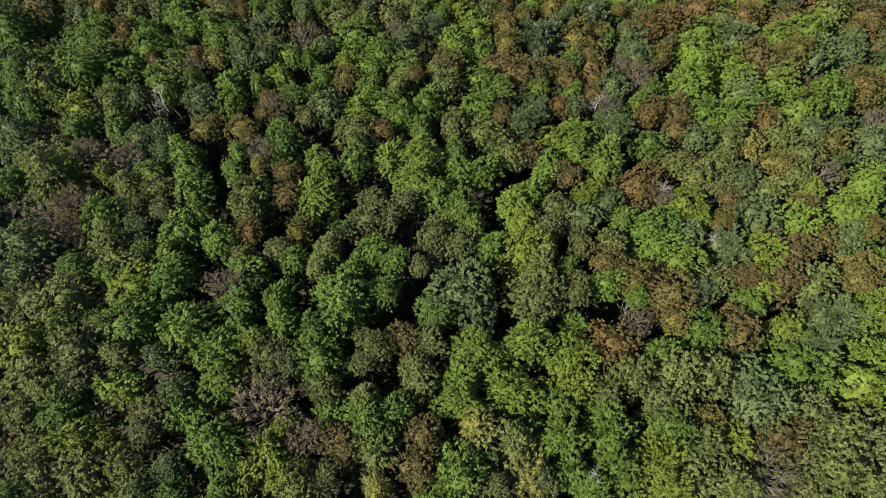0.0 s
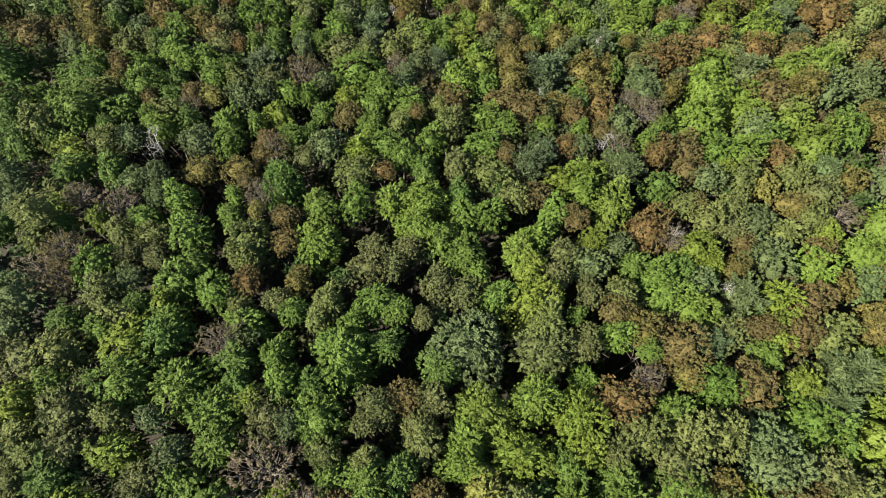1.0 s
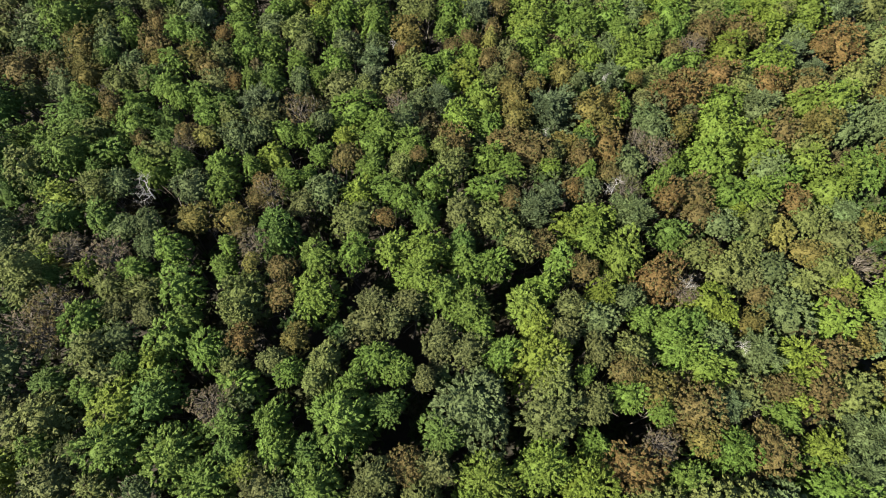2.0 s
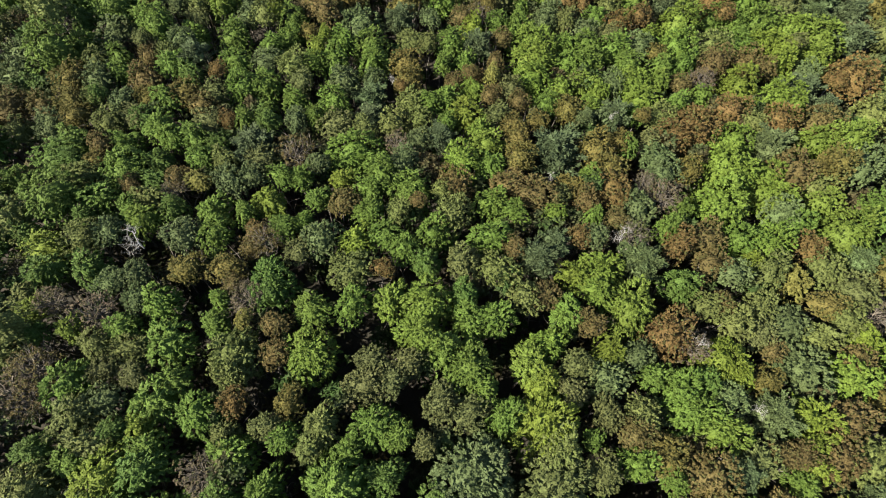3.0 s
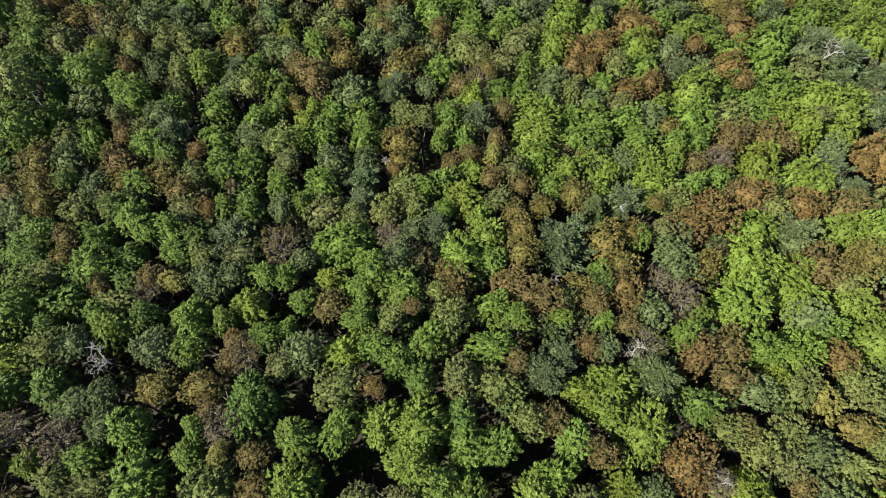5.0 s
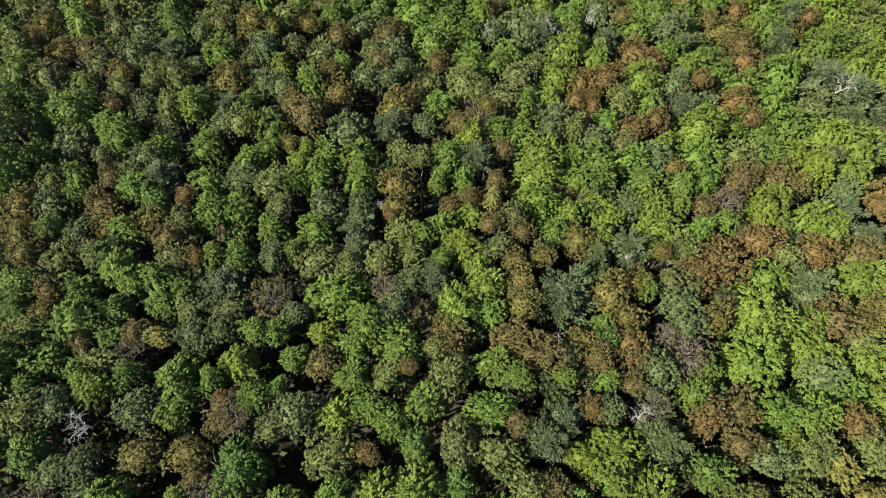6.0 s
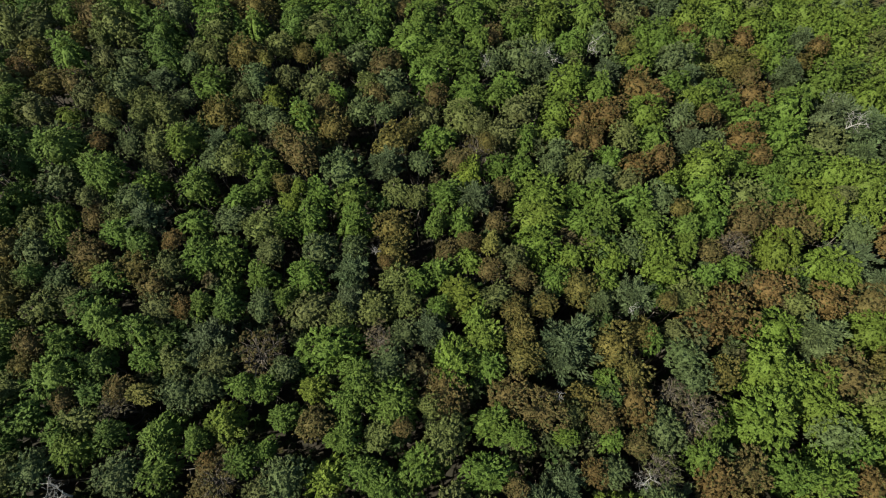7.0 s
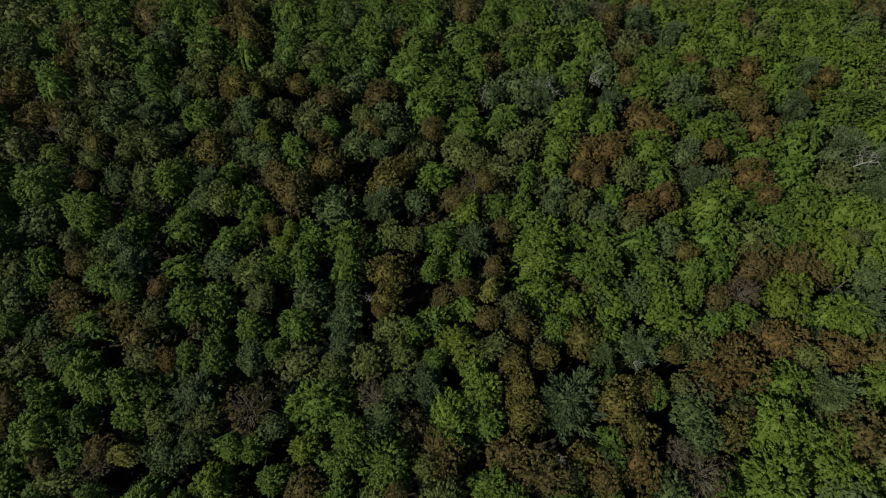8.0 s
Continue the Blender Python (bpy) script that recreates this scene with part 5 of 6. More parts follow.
oak(-54.6, 97.0, 18.1, 1.7, "olive")
oak(82.2, 98.1, 14.7, 3.8, "grey")
oak(14.7, 98.2, 15.1, 2.8, "grey")
oak(-68.4, 100.3, 15.8, 3.2, "dun")
oak(5.9, 100.6, 15.9, 2.7, "dun")
oak(-30.3, 100.8, 15.9, 2.7, "grey")
oak(77.2, 100.9, 15.2, 2.0, "grey")
oak(-47.8, 101.2, 15.9, 2.9, "olive")
oak(38.3, 101.2, 16.1, 2.4, "grey")
oak(25.2, 101.5, 16.0, 2.6, "olive")
oak(57.2, 102.3, 15.4, 3.6, "dun")
oak(-34.4, 102.4, 14.8, 2.6, "grey")
oak(-12.8, 102.4, 17.8, 1.8, "grey")
oak(2.3, 102.5, 16.2, 2.1, "dun")
oak(-51.9, 103.1, 16.3, 2.3, "olive")
oak(-61.3, 103.9, 16.1, 2.6, "dun")
oak(-45.4, 104.1, 16.5, 1.9, "grey")
oak(-16.6, 104.1, 15.8, 2.8, "grey")
oak(-6.8, 104.5, 14.5, 2.8, "dun")
oak(-10.8, 104.9, 17.8, 1.7, "grey")
oak(8.6, 106.1, 15.7, 2.8, "dun")
oak(-55.9, 106.1, 15.5, 3.3, "grey")
oak(34.8, 106.2, 15.9, 2.6, "grey")
oak(-36.2, 106.7, 16.2, 2.1, "dun")
oak(-34.6, 108.3, 17.0, 2.9, "grey")
oak(-60.4, 108.4, 14.7, 2.6, "olive")
oak(-24.8, 109.2, 15.3, 3.4, "dun")
oak(11.5, 109.6, 14.7, 2.4, "olive")
oak(-12.8, 110.0, 15.6, 2.9, "grey")
oak(-16.7, 110.0, 16.0, 2.3, "olive")
oak(-30.3, 110.0, 15.9, 2.5, "dun")
oak(-57.1, 112.0, 15.6, 3.0, "grey")
oak(-47.0, 112.2, 16.2, 2.0, "grey")
oak(-61.5, 112.5, 15.9, 2.5, "dun")
oak(74.7, 114.2, 15.9, 3.7, "olive")
oak(-43.9, 114.6, 16.0, 2.2, "olive")
oak(79.9, 116.3, 14.4, 2.9, "grey")
oak(-78.1, 116.3, 15.8, 2.7, "dun")
oak(4.0, 116.5, 15.7, 2.5, "grey")
oak(-79.4, 117.0, 16.4, 3.6, "olive")
oak(-19.6, 117.3, 14.1, 3.2, "grey")
oak(-64.4, 117.5, 15.8, 2.6, "olive")
oak(40.8, 117.6, 14.8, 2.1, "olive")
oak(-33.1, 117.7, 15.5, 2.9, "olive")
oak(-75.5, 118.2, 16.1, 3.9, "dun")
oak(9.7, 118.4, 15.5, 3.9, "grey")
oak(18.1, 118.7, 14.8, 2.1, "dun")
oak(35.5, 119.2, 16.0, 3.6, "grey")
oak(-62.4, 119.4, 16.0, 3.9, "olive")
oak(-44.6, 120.7, 16.3, 3.1, "olive")
oak(79.9, 122.3, 15.0, 3.1, "grey")
oak(-26.7, 122.3, 16.2, 3.2, "dun")
oak(-83.1, 122.3, 14.4, 2.7, "grey")
oak(29.3, 123.0, 14.8, 2.0, "olive")
oak(23.5, 123.8, 15.2, 3.2, "grey")
oak(-52.5, 124.8, 16.3, 3.1, "grey")
oak(-94.3, 126.4, 14.7, 3.2, "olive")
oak(-76.7, 127.9, 16.3, 3.1, "olive")
oak(87.0, 128.0, 14.7, 3.3, "olive")
oak(73.6, 128.1, 15.7, 2.4, "dun")
oak(-81.4, 129.1, 16.0, 3.7, "dun")
oak(28.4, 129.2, 16.2, 2.9, "dun")
oak(33.9, 129.3, 14.5, 2.2, "grey")
oak(8.9, 129.3, 15.9, 3.3, "olive")
oak(-14.4, 130.2, 16.3, 2.6, "grey")
oak(-21.9, 132.7, 16.1, 3.0, "grey")
oak(52.3, 133.2, 16.3, 3.0, "dun")
oak(-95.0, 133.4, 14.2, 3.7, "grey")
oak(78.3, 136.0, 14.0, 3.1, "grey")
oak(71.0, 136.1, 16.1, 3.4, "grey")
oak(18.4, 136.8, 15.9, 3.3, "grey")
oak(-25.1, 139.7, 13.9, 2.8, "grey")
oak(-50.3, 141.0, 13.6, 3.2, "olive")
oak(88.9, 141.7, 14.3, 2.5, "dun")
oak(-33.9, 143.8, 14.2, 3.3, "grey")
oak(13.2, 144.3, 13.6, 4.1, "grey")
oak(50.1, 144.8, 14.1, 3.5, "olive")
oak(-77.7, 145.2, 14.2, 3.4, "dun")
oak(60.4, 145.7, 14.1, 2.5, "olive")
oak(88.1, 146.8, 14.0, 3.8, "grey")
oak(63.8, 148.2, 14.6, 3.0, "grey")
oak(30.9, 148.7, 13.8, 2.8, "dun")
oak(-35.3, 148.9, 13.5, 3.1, "grey")
oak(13.9, 149.6, 13.9, 2.5, "dun")
oak(-7.9, 149.9, 14.1, 3.3, "olive")
oak(79.0, 150.1, 13.9, 3.8, "dun")
oak(8.8, 151.2, 13.6, 3.9, "olive")
oak(18.3, 151.7, 14.2, 3.1, "grey")
oak(1.7, 152.2, 13.9, 2.5, "grey")
oak(28.5, 154.5, 13.8, 2.6, "dun")
oak(42.2, 155.3, 14.3, 3.0, "dun")
oak(82.4, 155.6, 14.2, 2.3, "grey")
oak(77.3, 158.3, 13.6, 4.0, "grey")
oak(91.5, 159.8, 13.6, 3.2, "grey")
pine(-55.8, 12.4, 14.8, 3.7, "pine")
pine(45.4, 17.8, 16.1, 3.1, "grey")
pine(48.0, 21.6, 15.7, 4.3, "grey")
pine(32.2, 24.1, 16.6, 2.4, "pine")
pine(-58.3, 27.7, 15.5, 3.5, "pine")
pine(37.0, 30.7, 16.4, 3.2, "grey")
pine(67.2, 43.6, 14.5, 4.0, "pine")
pine(10.5, 48.8, 16.8, 3.2, "pine")
pine(24.1, 49.3, 16.6, 3.4, "grey")
pine(53.5, 51.0, 17.0, 2.4, "grey")
pine(12.8, 51.3, 17.1, 2.3, "pine")
pine(-30.6, 64.9, 16.8, 3.5, "pine")
pine(13.6, 66.7, 16.2, 4.6, "pine")
pine(-3.5, 67.8, 17.0, 2.7, "pine")
pine(45.9, 69.8, 16.5, 3.9, "grey")
pine(-14.2, 71.1, 17.1, 2.5, "pine")
pine(18.5, 72.9, 17.2, 2.1, "grey")
pine(22.8, 74.0, 16.7, 3.3, "pine")
pine(-14.4, 75.2, 16.9, 3.0, "pine")
pine(56.7, 77.9, 16.9, 2.7, "pine")
pine(-81.7, 78.2, 15.7, 3.6, "pine")
pine(-43.3, 80.9, 18.1, 2.9, "pine")
pine(53.6, 81.4, 16.5, 3.7, "pine")
pine(1.8, 88.1, 16.7, 3.0, "pine")
pine(-11.8, 93.6, 16.6, 3.1, "pine")
pine(66.0, 93.9, 16.9, 3.6, "pine")
pine(-37.5, 95.4, 16.8, 2.7, "pine")
pine(61.1, 99.9, 16.3, 3.5, "grey")
pine(35.0, 100.7, 16.5, 3.0, "pine")
pine(68.9, 102.1, 16.1, 3.5, "pine")
pine(64.3, 105.7, 15.9, 4.4, "pine")
pine(-50.1, 107.5, 16.4, 3.0, "pine")
pine(59.5, 107.8, 15.5, 5.1, "pine")
pine(23.5, 115.5, 16.3, 2.7, "pine")
pine(37.7, 115.9, 16.4, 2.4, "pine")
pine(12.6, 116.9, 15.6, 4.2, "pine")
pine(54.8, 117.3, 16.1, 3.3, "pine")
pine(59.1, 125.9, 16.1, 3.0, "pine")
pine(36.5, 132.7, 16.6, 3.0, "pine")
pine(-87.8, 133.0, 14.1, 3.8, "pine")
pine(30.9, 136.3, 16.3, 3.5, "pine")
pine(-96.7, 139.7, 14.1, 3.7, "pine")
pine(-64.2, 145.6, 14.1, 3.4, "pine")
pine(71.4, 153.4, 14.4, 3.1, "pine")
snag(16.7, 2.4, 19.6, 1.1)
snag(34.5, 30.6, 19.2, 1.0)
snag(29.0, 37.8, 19.6, 1.0)
snag(-40.4, 47.0, 20.8, 2.3)
snag(21.2, 51.5, 20.1, 1.5)
snag(12.3, 60.2, 20.0, 0.8)
snag(21.4, 71.4, 20.6, 0.8)
snag(-11.7, 78.1, 18.5, 1.1)
snag(63.3, 101.5, 17.5, 1.4)
snag(60.0, 104.9, 20.2, 2.4)
snag(65.9, 106.6, 16.8, 2.2)
snag(62.4, 112.7, 16.4, 2.1)
snag(3.5, 115.5, 18.2, 1.7)
snag(13.2, 117.2, 19.8, 2.5)
snag(21.0, 120.8, 18.5, 1.8)
thin(-49.7, -0.6, 14.4, 4.0, "twig")
thin(36.7, 3.8, 15.8, 3.1, "dun")
thin(-13.5, 4.6, 16.5, 2.2, "twig")
thin(-18.3, 7.4, 15.9, 4.0, "twig")
thin(24.0, 19.5, 16.7, 1.9, "twig")
thin(-26.4, 20.9, 16.9, 2.3, "twig")
thin(-47.6, 27.4, 17.3, 2.2, "brown")
thin(-50.2, 28.1, 16.4, 3.4, "twig")
thin(-48.5, 31.1, 17.1, 2.8, "brown")
thin(29.2, 38.0, 17.0, 2.0, "twig")
thin(-43.9, 38.0, 17.2, 2.7, "twig")
thin(-49.3, 39.2, 17.5, 2.1, "twig")
thin(-26.0, 41.0, 17.3, 2.2, "twig")
thin(54.4, 44.2, 15.2, 3.1, "twig")
thin(-58.8, 44.3, 13.5, 2.6, "dun")
thin(-25.8, 49.3, 17.3, 2.3, "brown")
thin(23.5, 53.0, 17.1, 2.3, "dun")
thin(65.9, 53.9, 15.4, 3.0, "twig")
thin(-39.8, 56.7, 17.1, 1.7, "twig")
thin(28.9, 59.5, 16.9, 2.7, "twig")
thin(26.2, 61.8, 17.3, 1.7, "twig")
thin(-24.2, 63.8, 17.1, 2.8, "brown")
thin(-9.6, 66.2, 17.3, 2.0, "twig")
thin(38.3, 82.6, 17.0, 2.2, "twig")
thin(2.2, 99.5, 14.4, 2.6, "brown")
thin(23.7, 138.6, 16.4, 2.4, "twig")
thin(-88.7, 143.0, 14.6, 3.0, "twig")
thin(81.8, 143.8, 14.2, 3.5, "twig")

# bushes and young growth below and between them: rows of x, y, z, radius
bushes((-27.0, -5.1, 14.3, 2.4), (-12.1, -5.0, 14.1, 2.5), (-39.1, -5.0, 14.2, 3.0), (-23.3, -4.8, 14.8, 3.0), (-8.4, -4.0, 14.7, 3.0))
bushes((5.7, -3.7, 14.2, 3.0), (-4.8, -3.0, 15.9, 2.2), (10.0, -2.6, 13.0, 3.0), (32.0, -1.8, 13.2, 3.0), (27.3, -1.7, 12.2, 2.6))
bushes((49.0, -1.3, 12.2, 3.0), (-23.4, -1.2, 13.8, 2.5), (-16.3, -0.4, 14.8, 2.2), (6.9, -0.2, 15.3, 2.6), (-44.4, -0.1, 15.4, 2.6))
bushes((18.2, 0.1, 14.8, 2.1), (-6.6, 1.2, 14.7, 2.3), (-33.1, 1.2, 15.0, 2.1), (50.8, 1.7, 13.4, 2.1), (36.7, 2.0, 13.2, 2.3))
bushes((-46.0, 3.2, 14.5, 2.4), (5.8, 4.0, 15.7, 2.3), (-48.2, 5.8, 15.0, 2.9), (-36.8, 6.1, 15.3, 2.5), (36.1, 6.1, 13.3, 2.9))
bushes((21.7, 6.6, 13.6, 3.0), (10.6, 6.7, 15.9, 2.0), (42.7, 7.1, 11.9, 2.4), (51.3, 7.3, 12.5, 3.0), (1.3, 7.6, 7.5, 2.1))
bushes((33.0, 8.0, 13.2, 2.3), (13.4, 8.8, 5.8, 2.1), (-50.7, 9.8, 15.0, 2.5), (21.8, 9.8, 6.7, 2.1), (-1.3, 10.1, 7.5, 2.6))
bushes((54.2, 12.0, 11.7, 3.0), (-4.6, 12.1, 8.3, 2.4), (59.2, 12.7, 13.8, 3.0), (40.3, 12.7, 13.9, 2.2), (20.2, 13.1, 13.0, 2.5))
bushes((-51.1, 13.9, 15.5, 2.5), (-10.2, 14.7, 8.2, 2.2), (-0.3, 15.0, 14.8, 2.6), (-15.4, 15.4, 9.0, 2.3), (59.7, 15.8, 15.0, 2.1))
bushes((27.3, 16.3, 6.0, 2.8), (-57.3, 16.8, 14.8, 2.4), (-53.3, 16.9, 15.2, 2.9), (14.2, 17.0, 6.6, 3.0), (33.6, 17.1, 13.6, 2.1))
bushes((-32.4, 18.2, 6.8, 2.7), (10.9, 19.3, 7.8, 2.3), (24.7, 19.3, 4.8, 3.0), (-38.0, 19.3, 15.6, 2.8), (-55.4, 19.9, 15.5, 2.2))
bushes((18.3, 20.8, 6.5, 2.8), (-3.2, 21.3, 7.1, 2.1), (53.1, 21.4, 13.3, 2.2), (-23.8, 21.4, 17.2, 2.5), (-27.9, 22.9, 6.9, 2.1))
bushes((56.0, 23.1, 14.4, 3.0), (8.9, 23.2, 7.7, 2.6), (-16.8, 23.2, 7.3, 2.3), (63.4, 23.4, 13.9, 2.2), (-55.8, 23.6, 15.0, 2.5))
bushes((-4.2, 24.2, 6.0, 3.0), (6.0, 25.6, 7.7, 3.0), (-36.9, 25.7, 15.1, 2.4), (-0.9, 26.3, 15.2, 2.1), (2.0, 26.6, 13.9, 2.7))
bushes((28.8, 26.6, 15.1, 2.4), (15.9, 27.0, 13.7, 2.4), (-20.7, 27.1, 6.6, 3.0), (-25.9, 27.1, 16.1, 2.0), (-5.1, 27.7, 6.3, 2.4))
bushes((-54.0, 27.7, 16.1, 2.2), (39.7, 29.3, 14.8, 2.1), (-26.8, 29.8, 14.6, 2.5), (23.2, 29.9, 15.4, 2.6), (-13.0, 30.1, 16.1, 2.5))
bushes((-55.2, 31.2, 14.6, 2.7), (58.2, 31.3, 13.4, 2.9), (-36.8, 31.4, 15.6, 2.3), (-19.3, 31.8, 15.3, 2.3), (-61.0, 32.3, 7.0, 3.0))
bushes((-48.3, 32.7, 6.5, 3.0), (44.0, 33.1, 14.8, 2.4), (-65.1, 33.7, 14.2, 3.0), (-4.2, 34.4, 15.2, 2.3), (67.0, 35.1, 14.8, 2.1))
bushes((60.7, 35.1, 13.4, 2.8), (-21.0, 35.2, 15.0, 2.6), (19.1, 35.6, 14.4, 2.4), (-61.6, 35.7, 6.1, 2.5), (-54.8, 36.0, 14.2, 2.7))
bushes((-38.7, 36.0, 14.5, 2.9), (-68.1, 36.8, 14.8, 2.2), (5.2, 37.3, 8.5, 2.3), (-48.2, 37.7, 6.2, 3.0), (23.2, 37.7, 15.6, 2.3))
bushes((68.1, 38.2, 13.7, 2.5), (-64.6, 38.7, 13.8, 3.0), (-9.2, 39.3, 8.3, 2.6), (-24.3, 39.8, 14.9, 2.3), (8.7, 39.9, 7.6, 2.2))
bushes((51.8, 39.9, 13.8, 2.7), (13.8, 40.1, 14.7, 2.1), (-44.9, 41.0, 14.4, 2.2), (-56.7, 41.7, 15.2, 2.0), (-63.7, 43.9, 14.6, 2.2))
bushes((62.8, 44.8, 16.0, 2.2), (2.4, 45.0, 14.1, 2.9), (-38.2, 45.1, 13.4, 2.9), (-71.8, 45.1, 14.7, 2.4), (-67.1, 45.7, 14.3, 3.0))
bushes((58.2, 46.0, 16.0, 2.4), (7.2, 46.1, 15.9, 3.0), (39.1, 46.7, 15.6, 2.1), (-32.0, 46.8, 14.5, 2.5), (-56.0, 47.0, 14.9, 2.4))
bushes((-43.7, 47.7, 6.7, 2.4), (-40.6, 47.9, 7.5, 1.9), (33.0, 48.2, 14.7, 2.3), (-66.2, 48.8, 14.0, 2.2), (65.9, 49.0, 14.3, 2.7))
bushes((-70.4, 49.2, 14.2, 3.0), (-74.2, 49.8, 16.6, 2.3), (-21.3, 50.7, 7.7, 1.9), (-17.7, 52.2, 7.1, 2.5), (-61.7, 52.2, 15.5, 2.1))
bushes((18.0, 52.6, 15.1, 3.0), (-29.8, 53.6, 5.9, 2.6), (57.3, 53.6, 16.0, 2.8), (69.7, 53.8, 15.0, 2.5), (61.1, 53.9, 14.7, 3.0))
bushes((-38.9, 54.0, 6.6, 2.8), (-10.2, 54.1, 15.2, 2.7), (35.3, 54.3, 14.6, 3.0), (-7.1, 54.7, 15.4, 2.3), (12.3, 54.7, 15.9, 3.0))
bushes((-60.3, 55.0, 14.7, 3.0), (-47.1, 55.1, 15.1, 2.8), (-70.9, 55.6, 14.7, 3.0), (7.9, 55.6, 15.0, 3.0), (31.2, 55.7, 15.3, 3.0))
bushes((-14.1, 56.0, 15.2, 2.6), (16.0, 56.0, 14.9, 2.6), (-34.9, 56.1, 6.8, 2.3), (-24.4, 56.8, 7.4, 2.4), (21.0, 56.8, 15.2, 3.0))
bushes((-56.9, 57.1, 14.5, 2.2), (-66.7, 57.9, 14.9, 2.5), (68.8, 58.1, 14.0, 3.0), (-63.2, 58.3, 14.3, 3.0), (39.7, 59.2, 14.5, 2.6))
bushes((-15.7, 59.4, 14.7, 2.7), (-54.1, 59.6, 14.7, 2.5), (-75.3, 59.8, 14.6, 2.9), (-36.7, 60.3, 14.9, 2.6), (76.1, 60.9, 14.4, 2.7))
bushes((48.3, 60.9, 14.4, 2.1), (-41.0, 60.9, 7.7, 2.4), (18.7, 61.3, 17.5, 2.1), (3.3, 61.4, 14.2, 2.9), (-31.0, 61.7, 14.5, 2.0))
bushes((-44.1, 61.8, 8.8, 2.1), (56.8, 61.9, 15.1, 2.6), (-19.7, 62.6, 13.9, 2.5), (59.9, 62.8, 14.5, 2.5), (-64.4, 62.9, 8.5, 3.0))
bushes((-4.9, 63.4, 16.0, 2.5), (67.0, 63.9, 15.6, 2.7), (-28.7, 64.2, 14.0, 2.2), (-51.9, 64.7, 14.7, 2.5), (-60.6, 65.6, 15.0, 2.5))
bushes((-35.3, 66.8, 15.8, 2.2), (-73.6, 66.9, 15.6, 3.0), (-21.4, 67.1, 14.3, 3.0), (34.9, 67.7, 16.9, 2.1), (-82.1, 67.8, 16.2, 2.7))
bushes((70.2, 67.9, 16.0, 2.4), (-64.3, 67.9, 8.3, 3.0), (-25.7, 67.9, 15.0, 2.9), (-47.4, 68.8, 15.8, 2.2), (-40.6, 69.0, 14.6, 2.7))
bushes((30.3, 69.2, 16.7, 3.0), (-36.7, 70.1, 16.1, 3.0), (18.6, 70.7, 17.0, 2.1), (-61.7, 71.0, 16.7, 2.2), (-9.9, 71.1, 13.8, 3.0))
bushes((-23.3, 71.2, 14.1, 2.3), (72.1, 71.2, 15.5, 3.0), (-73.6, 71.4, 14.9, 2.4), (-46.7, 72.0, 16.3, 2.5), (7.3, 72.6, 14.5, 2.7))
bushes((-83.7, 72.7, 16.1, 3.0), (62.9, 73.0, 15.0, 2.2), (11.4, 73.0, 16.1, 2.6), (-32.9, 73.3, 16.2, 2.1), (75.2, 73.9, 15.7, 2.7))
bushes((-64.9, 74.1, 16.2, 3.0), (-68.9, 74.1, 16.5, 2.3), (2.0, 74.3, 15.0, 2.2), (67.7, 74.3, 14.6, 3.0), (-44.8, 74.6, 16.1, 2.2))
bushes((43.0, 74.7, 15.8, 2.4), (59.7, 74.9, 16.3, 2.5), (30.8, 75.2, 16.3, 2.3), (56.3, 75.3, 16.1, 2.2), (-85.6, 75.9, 15.0, 2.6))
bushes((-2.7, 76.1, 13.6, 2.0), (-72.2, 76.2, 9.0, 3.0), (19.6, 76.2, 14.9, 2.7), (52.8, 76.6, 14.2, 3.0), (-60.7, 76.9, 15.3, 2.3))
bushes((-76.8, 77.2, 15.0, 2.7), (40.1, 77.8, 16.1, 2.4), (-27.3, 77.8, 14.6, 2.4), (77.3, 78.6, 14.3, 2.5), (34.4, 78.7, 15.5, 2.1))
bushes((-20.2, 78.8, 13.8, 2.3), (47.0, 78.9, 16.2, 2.3), (6.7, 79.1, 15.3, 2.3), (30.6, 79.1, 14.9, 3.0), (61.2, 79.7, 14.5, 2.3))
bushes((54.0, 79.8, 14.9, 2.2), (-86.9, 79.8, 16.2, 3.0), (-74.3, 79.9, 9.5, 3.0), (50.9, 80.1, 15.0, 2.6), (68.4, 80.7, 14.7, 3.0))
bushes((-78.4, 81.1, 16.2, 2.6), (19.2, 82.1, 16.6, 3.0), (14.8, 82.7, 15.4, 2.3), (-88.3, 82.7, 15.7, 2.1), (76.4, 82.8, 14.8, 3.0))
bushes((-71.3, 83.2, 17.2, 3.0), (-40.0, 83.2, 6.6, 2.7), (4.6, 83.7, 14.9, 2.6), (-51.0, 83.8, 17.1, 2.2), (-83.3, 84.1, 15.0, 3.0))
bushes((20.7, 85.4, 15.1, 2.1), (83.7, 85.8, 14.3, 2.6), (-26.9, 86.1, 13.7, 2.8), (-73.1, 87.2, 16.1, 2.8), (79.9, 87.2, 15.0, 3.0))
bushes((67.6, 87.4, 14.2, 2.1), (-57.3, 87.7, 17.6, 2.3), (-11.7, 88.1, 14.0, 3.0), (49.2, 88.7, 14.0, 2.2), (-80.7, 88.7, 15.0, 3.0))
bushes((56.8, 89.2, 15.2, 2.9), (66.2, 89.3, 14.2, 2.5), (-76.4, 89.8, 16.3, 3.0), (-25.3, 90.0, 14.3, 2.3), (69.8, 90.3, 14.6, 3.0))
bushes((-54.9, 90.8, 15.5, 2.8), (-41.0, 90.8, 14.4, 3.0), (-89.8, 91.0, 15.3, 2.7), (30.0, 91.0, 15.0, 3.0), (20.1, 91.0, 15.6, 2.6))
